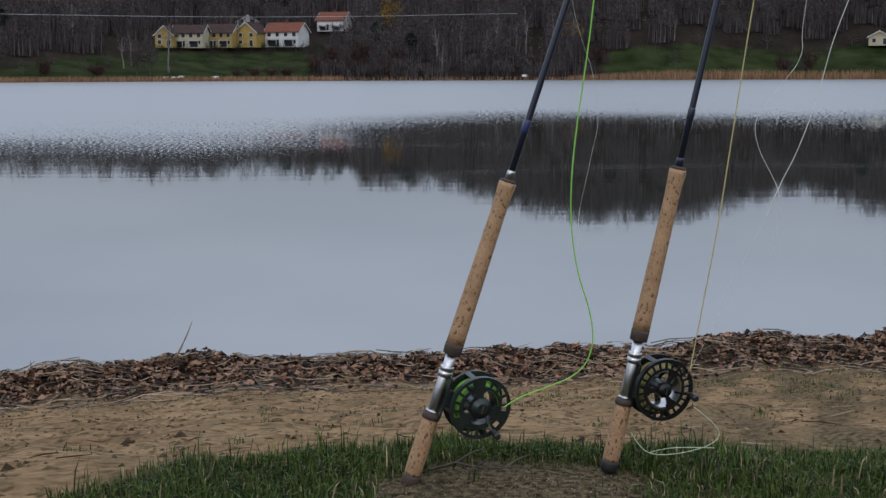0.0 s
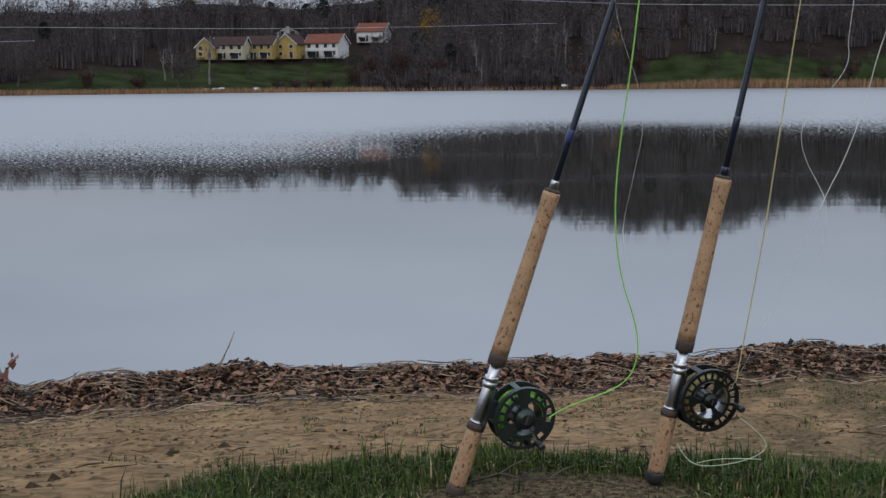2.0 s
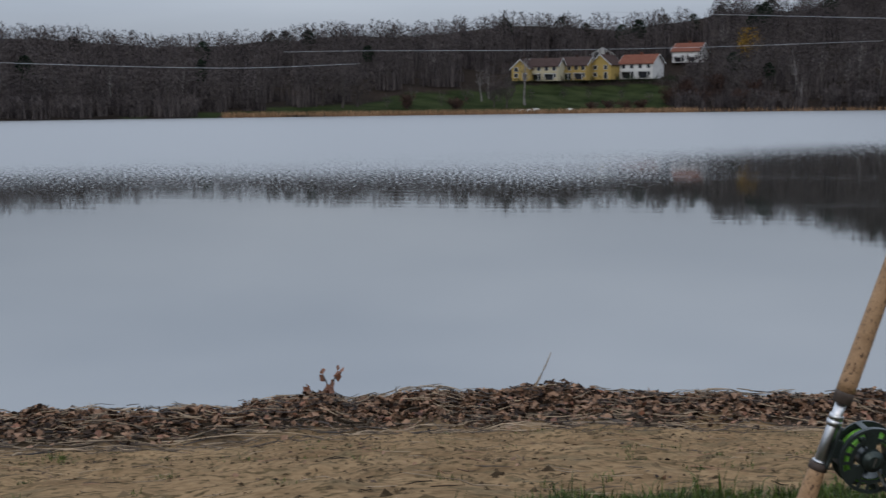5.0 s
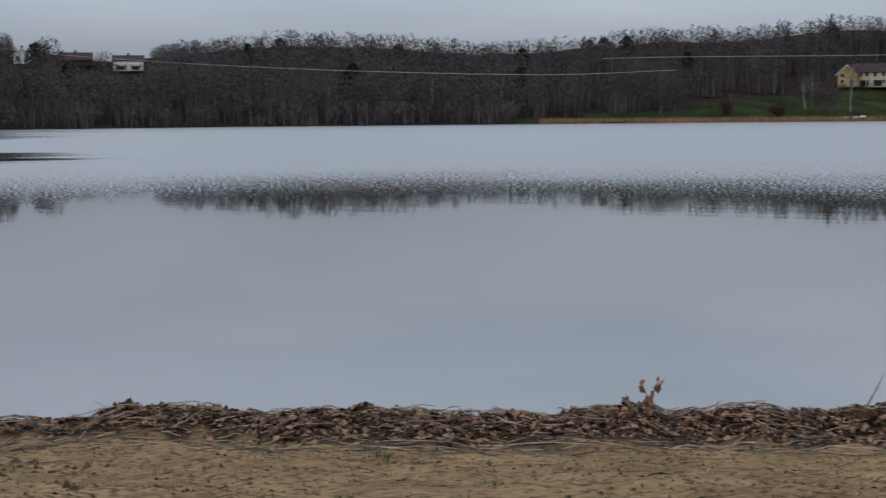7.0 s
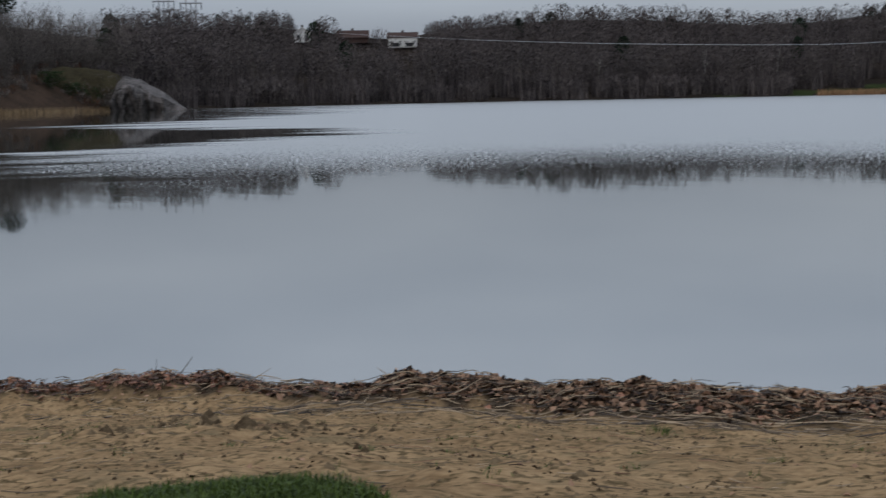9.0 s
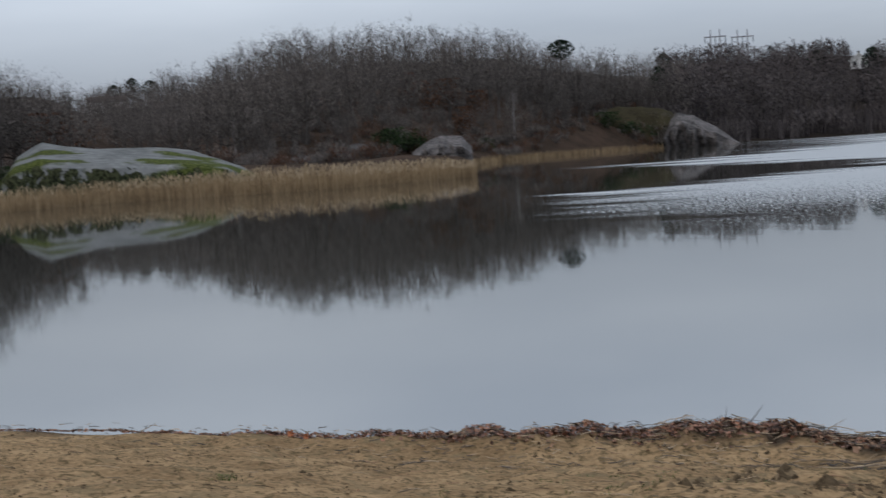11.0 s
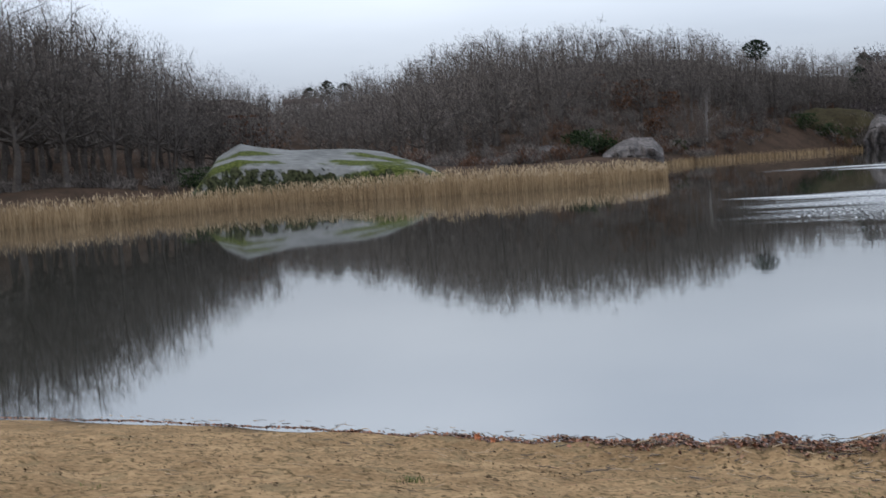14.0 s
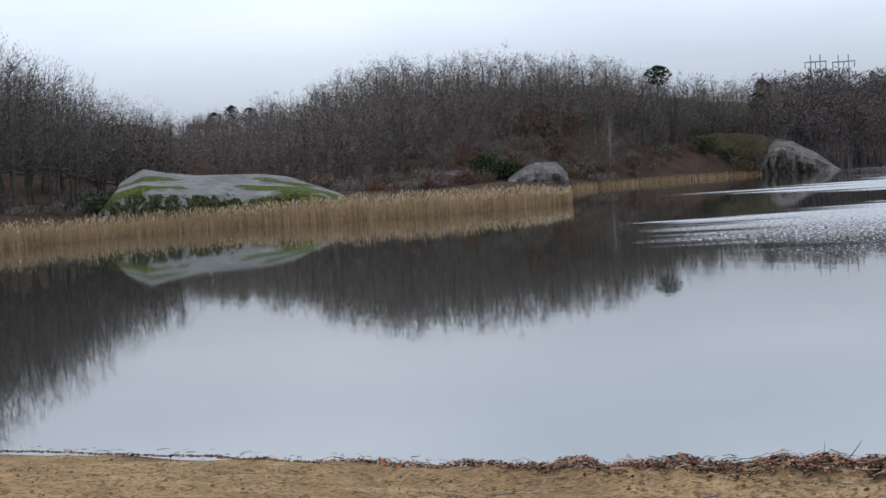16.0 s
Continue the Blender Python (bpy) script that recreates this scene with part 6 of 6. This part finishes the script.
def cork_material():
    m = mat("cork_grip", (0.20, 0.115, 0.055), (0.36, 0.222, 0.118), 40, 0.75, bump=0.002, fine=6)
    n, l = m.node_tree.nodes, m.node_tree.links
    ramp = next(q for q in n if q.type == "VALTORGB")
    b = n["Principled BSDF"]
    tc = n.new("ShaderNodeTexCoord")
    mp = n.new("ShaderNodeMapping")
    mp.inputs["Scale"].default_value = (1, 1, 0.6)
    l.new(tc.outputs["Object"], mp.inputs[0])
    pit = n.new("ShaderNodeTexNoise")
    pit.inputs["Scale"].default_value, pit.inputs["Detail"].default_value = 260, 3
    l.new(mp.outputs[0], pit.inputs["Vector"])
    pr = n.new("ShaderNodeValToRGB")
    pr.color_ramp.elements[0].position, pr.color_ramp.elements[1].position = 0.58, 0.63
    l.new(pit.outputs["Fac"], pr.inputs[0])
    mx = n.new("ShaderNodeMix")
    mx.data_type = "RGBA"
    mx.inputs[7].default_value = (0.085, 0.045, 0.022, 1)
    l.new(pr.outputs[0], mx.inputs[0])
    l.new(ramp.outputs[0], mx.inputs[6])
    l.new(mx.outputs[2], b.inputs["Base Color"])
    return m


CORK = cork_material()
RUBBER = mat("black_rubber", (0.006, 0.006, 0.006), (0.014, 0.013, 0.013), 60, 0.6)
BROWNRUBBER = mat("brown_composite_cork", (0.028, 0.019, 0.014), (0.060, 0.041, 0.030), 120, 0.8)
GRAPHITE = mat("dark_blue_graphite", (0.006, 0.008, 0.016), (0.014, 0.017, 0.030), 30, 0.28)
THREAD = mat("blue_thread", (0.012, 0.018, 0.06), (0.02, 0.03, 0.10), 80, 0.3)
ALU = mat("bright_aluminium", (0.36, 0.36, 0.36), (0.50, 0.50, 0.50), 40, 0.28, metal=1.0)
GREENMETAL = mat("green_grey_anodised_metal", (0.018, 0.025, 0.022), (0.040, 0.050, 0.045), 60, 0.36, metal=0.6)
BLACKMETAL = mat("black_anodised_metal", (0.008, 0.009, 0.008), (0.022, 0.024, 0.021), 60, 0.4, metal=0.6)
KNOB = mat("black_knob", (0.010, 0.010, 0.010), (0.02, 0.02, 0.02), 60, 0.35)
GREENLINE = mat("bright_green_fly_line", (0.14, 0.36, 0.035), (0.22, 0.50, 0.07), 90, 0.5)
YELLOWLINE = mat("dull_yellow_fly_line", (0.30, 0.25, 0.09), (0.42, 0.36, 0.15), 90, 0.5)
PALELINE = mat("pale_backing_line", (0.42, 0.42, 0.36), (0.56, 0.56, 0.50), 90, 0.5)
PALEGREEN = mat("pale_green_running_line", (0.34, 0.40, 0.26), (0.46, 0.52, 0.36), 90, 0.5)


def lathe(profile, sides=28):
    """Turned about z: (height, radius) pairs, closed at both ends."""
    bm = bmesh.new()
    rows = []
    for z, r in profile:
        rows.append([bm.verts.new((r * math.cos(2 * math.pi * k / sides), r * math.sin(2 * math.pi * k / sides), z)) for k in range(sides)])
    for a, b in zip(rows, rows[1:]):
        for k in range(sides):
            f = bm.faces.new((a[k], a[(k + 1) % sides], b[(k + 1) % sides], b[k]))
            f.smooth = True
    bm.faces.new(rows[0][::-1])
    bm.faces.new(rows[-1])
    return bm


def sector(bm, r0, r1, a0, a1, z0, z1, steps=6):
    """A piece of a ring (angles in degrees) with thickness."""
    ring = []
    for k in range(steps + 1):
        a = radians(a0 + (a1 - a0) * k / steps)
        c, s = math.cos(a), math.sin(a)
        ring.append([bm.verts.new((r * c, r * s, z)) for r, z in ((r0, z0), (r1, z0), (r1, z1), (r0, z1))])
    for a, b in zip(ring, ring[1:]):
        for i in range(4):
            bm.faces.new((a[i], b[i], b[(i + 1) % 4], a[(i + 1) % 4]))
    if abs(a1 - a0) < 359.9:
        bm.faces.new(ring[0][::-1])
        bm.faces.new(ring[-1])


def ring_of(profile, sides=48):
    """A closed ring swept round z: (radius, height) corners of its cross-section."""
    bm = bmesh.new()
    rows = [[bm.verts.new((r * math.cos(2 * math.pi * k / sides), r * math.sin(2 * math.pi * k / sides), z)) for r, z in profile] for k in range(sides)]
    n = len(profile)
    for k in range(sides):
        a, b = rows[k], rows[(k + 1) % sides]
        for i in range(n):
            bm.faces.new((a[i], b[i], b[(i + 1) % n], a[(i + 1) % n])).smooth = n > 6
    return bm


def placed(bm, m):
    bmesh.ops.transform(bm, matrix=m, verts=bm.verts)
    return bm


def rod(base, way, label, top, ring):
    """Butt cap, grips, reel seat and blank along z, then set leaning."""
    z = Vector(way).normalized()
    y = Vector((0, 1, 0))
    x = y.cross(z).normalized()
    y = z.cross(x)
    m = Matrix((x, y, z)).transposed().to_4x4()
    m.translation = base
    e = new("fly_rod")
    e.matrix_basis = m
    tagged(e, label, "fishing rod", "fly rods")
    part("butt_cap", lathe(((-0.004, 0.006), (-0.002, 0.0115), (0.004, 0.0145), (0.014, 0.0150), (0.0172, 0.0140))), RUBBER if ring else BROWNRUBBER, e, "rounded dark rubber butt cap")
    part("rear_grip", lathe(((0.0172, 0.0128), (0.022, 0.0136), (0.045, 0.0142), (0.075, 0.0140), (0.105, 0.0132), (0.114, 0.0130))), CORK, e, "speckled cork grip")
    part("winding_check", lathe(((0.114, 0.0130), (0.1145, 0.0148), (0.124, 0.0148), (0.1255, 0.0120))), BROWNRUBBER, e)
    seat = part("reel_seat", lathe(((0.1255, 0.0086), (0.127, 0.0094), (0.205, 0.0094), (0.206, 0.0086), (0.232, 0.0086))), ALU, e, "polished aluminium reel seat")
    for z0, z1, r in ((0.1255, 0.129, 0.0122), (0.186, 0.196, 0.0118), (0.1965, 0.205, 0.0112)):
        part("locking_ring", lathe(((z0, r - 0.001), (z0 + 0.001, r), (z1 - 0.001, r), (z1, r - 0.001))), ALU, seat)
    part("winding_check", lathe(((0.224, 0.0120), (0.225, 0.0145), (0.238, 0.0150), (0.243, 0.0148))), BROWNRUBBER, e)
    part("fore_grip", lathe(((0.243, 0.0146), (0.26, 0.0144), (0.32, 0.0138), (0.40, 0.0128), (0.46, 0.0122), (0.49, 0.0130), (0.506, 0.0142), (0.513, 0.0138))), CORK, e, "long speckled cork fore grip")
    part("top_check", lathe(((0.513, 0.0125), (0.5165, 0.0125), (0.518, 0.0070))), BROWNRUBBER, e)
    part("winding", lathe(((0.5165, 0.0068), (0.53, 0.0064), (0.532, 0.0058))), ALU if not ring else GRAPHITE, e)
    part("blank", lathe(((0.52, 0.0056), (0.62, 0.0053), (1.2, 0.0044), (2.2, 0.0030), (top, 0.0018)), 16), GRAPHITE, e, "dark blue graphite blank")
    part("ferrule_wrap", lathe(((0.595, 0.0054), (0.597, 0.0061), (0.612, 0.0061), (0.615, 0.0054)), 16), THREAD if not ring else GRAPHITE, e)
    for zz, rr in ((1.05, 0.014), (1.5, 0.010), (1.95, 0.008)):
        b = ring_of([(rr, -0.0008), (rr + 0.0014, -0.0008), (rr + 0.0014, 0.0008), (rr, 0.0008)], 20)
        part("line_guide", placed(b, Matrix.Translation((0.004 + rr, 0, zz))), STEEL, e)
    return e


def reel(rod_ob, along, out, radius, turn, big_arbor, metal, line, label, phase, crank):
    """A fly reel under the seat of a rod: frame, spool, line, hub and crank."""
    m = rod_ob.matrix_basis
    z, w = m.to_3x3().col[2].normalized(), m.to_3x3().col[0].normalized()
    toward = Vector((math.sin(radians(turn)), -math.cos(radians(turn)), 0))
    n = (toward - z * toward.dot(z)).normalized()
    x = z.cross(n).normalized()
    e = new("fly_reel")
    mm = Matrix((x, z, n)).transposed().to_4x4()
    mm.translation = m.translation + z * along + w * out - n * 0.004
    e.matrix_basis = mm
    tagged(e, label, "fishing reel", "fly reels")
    R = radius
    back, front = -0.026, 0.014
    # the frame: two rims, posts between them, a ported back
    fr = part("frame_rim", ring_of([(R * 0.88, back), (R * 0.97, back), (R, back + 0.002), (R, back + 0.006), (R * 0.90, back + 0.006)]), metal, e)
    part("frame_rim", ring_of([(R * 0.93, front - 0.007), (R, front - 0.007), (R, front - 0.003), (R * 0.93, front - 0.003)]), metal, e)
    for k, a in enumerate((65, 120, 200, 300)):
        bm = bmesh.new()
        sector(bm, R * 0.93, R * 0.995, a - 5, a + 5, back + 0.004, front - 0.005, 4)
        part("frame_post", bm, metal, e)
    bm = bmesh.new()
    sector(bm, R * 0.70, R * 0.90, 0, 360, back, back + 0.003, 48)
    for k in range(6):
        sector(bm, R * 0.25, R * 0.72, 60 * k - 9, 60 * k + 9, back, back + 0.003, 3)
    sector(bm, 0.0008, R * 0.27, 0, 360, back - 0.002, back + 0.006, 24)
    part("back_plate", bm, metal, e)
    bm = bmesh.new()
    box(bm, -out + 0.0085, -R * 0.93, -0.014, 0.014, -0.010, 0.002)
    box(bm, -out + 0.0085, -out + 0.0115, -0.034, 0.034, -0.009, 0.001)
    part("reel_foot", bm, metal, e)
    # the spool: rim with a row of ports, arms, arbor
    sp = bmesh.new()
    ports = 22 if big_arbor else 18
    sector(sp, R * 0.90, R * 1.0, 0, 360, front - 0.002, front + 0.0015, 64)
    sector(sp, R * (0.63 if big_arbor else 0.61), R * 0.70, 0, 360, front - 0.002, front + 0.0008, 56)
    step = 360 / ports
    for k in range(ports):
        share = 0.30
        sector(sp, R * 0.69, R * 0.915, k * step - step * share / 2, k * step + step * share / 2, front - 0.002, front + 0.0006, 2)
    arms, wide, hub = (3, 12, 0.24) if big_arbor else (3, 18, 0.34)
    for k in range(arms):
        a = phase + 360 / arms * k
        sector(sp, R * hub * 0.9, R * 0.65, a - wide, a + wide, front - 0.004, front - 0.0005, 5)
        sector(sp, R * 0.50, R * 0.65, a - wide * 1.35, a + wide * 1.35, front - 0.004, front - 0.001, 6)
    if not big_arbor:
        for k in range(3):
            a = phase + 120 * k
            sector(sp, R * 0.60, R * 0.93, a - 14, a + 14, front - 0.002, front + 0.0010, 6)
    spool = part("spool", sp, metal, e, "perforated spool face")
    arb = 0.60 if big_arbor else 0.585
    part("arbor", ring_of([(R * arb - 0.0015, back + 0.005), (R * arb, back + 0.005), (R * arb, front - 0.002), (R * arb - 0.0015, front - 0.002)]), ALU if big_arbor else metal, spool)
    bm = ring_of([(R * arb, back + 0.006), (R * 0.72, back + 0.007), (R * 0.78, (back + front) / 2 - 0.003), (R * 0.70, front - 0.010), (R * arb, front - 0.009)])
    part("wound_line", bm, line, spool, "coils of fly line wound on the spool")
    for k, rr in enumerate((0.80, 0.795, 0.80, 0.79)):
        zz = back + 0.009 + k * 0.005
        part("line_coil", ring_of([(R * rr - 0.0009, zz - 0.0009), (R * rr + 0.0009, zz - 0.0009), (R * rr + 0.0009, zz + 0.0009), (R * rr - 0.0009, zz + 0.0009)], 40), line, spool)
    cap = part("hub_cap", lathe(((back + 0.01, R * hub), (front + 0.002, R * hub), (front + 0.0045, R * hub * 0.92), (front + 0.005, R * hub * 0.62), (front + 0.0075, R * hub * 0.58), (front + 0.008, R * hub * 0.5)), 32), metal, spool)
    bm = bmesh.new()
    box(bm, -R * 0.02, R * 0.02, -R * hub * 0.4, R * hub * 0.4, front + 0.0078, front + 0.009)
    part("cap_slot", bm, ALU, cap)
    # crank handle and its counterweight
    ha = radians(crank)
    p = Vector((math.cos(ha) * R * 0.90, math.sin(ha) * R * 0.90, front))
    hm = Matrix.Translation(p) @ pose(0, 0, 0, 0, 0, 0)
    h = part("crank_handle", placed(lathe(((0, 0.0042), (0.004, 0.0052), (0.008, 0.0046), (0.016, 0.0056), (0.022, 0.0062), (0.025, 0.0055), (0.026, 0.003)), 20), hm), KNOB, e, "black crank knob")
    bm = bmesh.new()
    d = Vector((math.cos(ha), math.sin(ha), 0))
    s = Vector((-d.y, d.x, 0)) * 0.0016
    v = [bm.verts.new(q) for zz in (front + 0.0015, front + 0.0035) for q in (d * R * 0.35 - s + Vector((0, 0, zz)), d * R * 0.9 - s + Vector((0, 0, zz)), d * R * 0.9 + s + Vector((0, 0, zz)), d * R * 0.35 + s + Vector((0, 0, zz)))]
    for f in ((0, 3, 2, 1), (4, 5, 6, 7), (0, 1, 5, 4), (1, 2, 6, 5), (2, 3, 7, 6), (3, 0, 4, 7)):
        bm.faces.new([v[i] for i in f])
    part("crank_arm", bm, ALU if not big_arbor else metal, h)
    q = -p * 0.86
    part("counterweight", placed(lathe(((0, 0.004), (0.002, 0.0042), (0.0035, 0.003)), 18), Matrix.Translation((q.x, q.y, front))), metal, e)
    return e


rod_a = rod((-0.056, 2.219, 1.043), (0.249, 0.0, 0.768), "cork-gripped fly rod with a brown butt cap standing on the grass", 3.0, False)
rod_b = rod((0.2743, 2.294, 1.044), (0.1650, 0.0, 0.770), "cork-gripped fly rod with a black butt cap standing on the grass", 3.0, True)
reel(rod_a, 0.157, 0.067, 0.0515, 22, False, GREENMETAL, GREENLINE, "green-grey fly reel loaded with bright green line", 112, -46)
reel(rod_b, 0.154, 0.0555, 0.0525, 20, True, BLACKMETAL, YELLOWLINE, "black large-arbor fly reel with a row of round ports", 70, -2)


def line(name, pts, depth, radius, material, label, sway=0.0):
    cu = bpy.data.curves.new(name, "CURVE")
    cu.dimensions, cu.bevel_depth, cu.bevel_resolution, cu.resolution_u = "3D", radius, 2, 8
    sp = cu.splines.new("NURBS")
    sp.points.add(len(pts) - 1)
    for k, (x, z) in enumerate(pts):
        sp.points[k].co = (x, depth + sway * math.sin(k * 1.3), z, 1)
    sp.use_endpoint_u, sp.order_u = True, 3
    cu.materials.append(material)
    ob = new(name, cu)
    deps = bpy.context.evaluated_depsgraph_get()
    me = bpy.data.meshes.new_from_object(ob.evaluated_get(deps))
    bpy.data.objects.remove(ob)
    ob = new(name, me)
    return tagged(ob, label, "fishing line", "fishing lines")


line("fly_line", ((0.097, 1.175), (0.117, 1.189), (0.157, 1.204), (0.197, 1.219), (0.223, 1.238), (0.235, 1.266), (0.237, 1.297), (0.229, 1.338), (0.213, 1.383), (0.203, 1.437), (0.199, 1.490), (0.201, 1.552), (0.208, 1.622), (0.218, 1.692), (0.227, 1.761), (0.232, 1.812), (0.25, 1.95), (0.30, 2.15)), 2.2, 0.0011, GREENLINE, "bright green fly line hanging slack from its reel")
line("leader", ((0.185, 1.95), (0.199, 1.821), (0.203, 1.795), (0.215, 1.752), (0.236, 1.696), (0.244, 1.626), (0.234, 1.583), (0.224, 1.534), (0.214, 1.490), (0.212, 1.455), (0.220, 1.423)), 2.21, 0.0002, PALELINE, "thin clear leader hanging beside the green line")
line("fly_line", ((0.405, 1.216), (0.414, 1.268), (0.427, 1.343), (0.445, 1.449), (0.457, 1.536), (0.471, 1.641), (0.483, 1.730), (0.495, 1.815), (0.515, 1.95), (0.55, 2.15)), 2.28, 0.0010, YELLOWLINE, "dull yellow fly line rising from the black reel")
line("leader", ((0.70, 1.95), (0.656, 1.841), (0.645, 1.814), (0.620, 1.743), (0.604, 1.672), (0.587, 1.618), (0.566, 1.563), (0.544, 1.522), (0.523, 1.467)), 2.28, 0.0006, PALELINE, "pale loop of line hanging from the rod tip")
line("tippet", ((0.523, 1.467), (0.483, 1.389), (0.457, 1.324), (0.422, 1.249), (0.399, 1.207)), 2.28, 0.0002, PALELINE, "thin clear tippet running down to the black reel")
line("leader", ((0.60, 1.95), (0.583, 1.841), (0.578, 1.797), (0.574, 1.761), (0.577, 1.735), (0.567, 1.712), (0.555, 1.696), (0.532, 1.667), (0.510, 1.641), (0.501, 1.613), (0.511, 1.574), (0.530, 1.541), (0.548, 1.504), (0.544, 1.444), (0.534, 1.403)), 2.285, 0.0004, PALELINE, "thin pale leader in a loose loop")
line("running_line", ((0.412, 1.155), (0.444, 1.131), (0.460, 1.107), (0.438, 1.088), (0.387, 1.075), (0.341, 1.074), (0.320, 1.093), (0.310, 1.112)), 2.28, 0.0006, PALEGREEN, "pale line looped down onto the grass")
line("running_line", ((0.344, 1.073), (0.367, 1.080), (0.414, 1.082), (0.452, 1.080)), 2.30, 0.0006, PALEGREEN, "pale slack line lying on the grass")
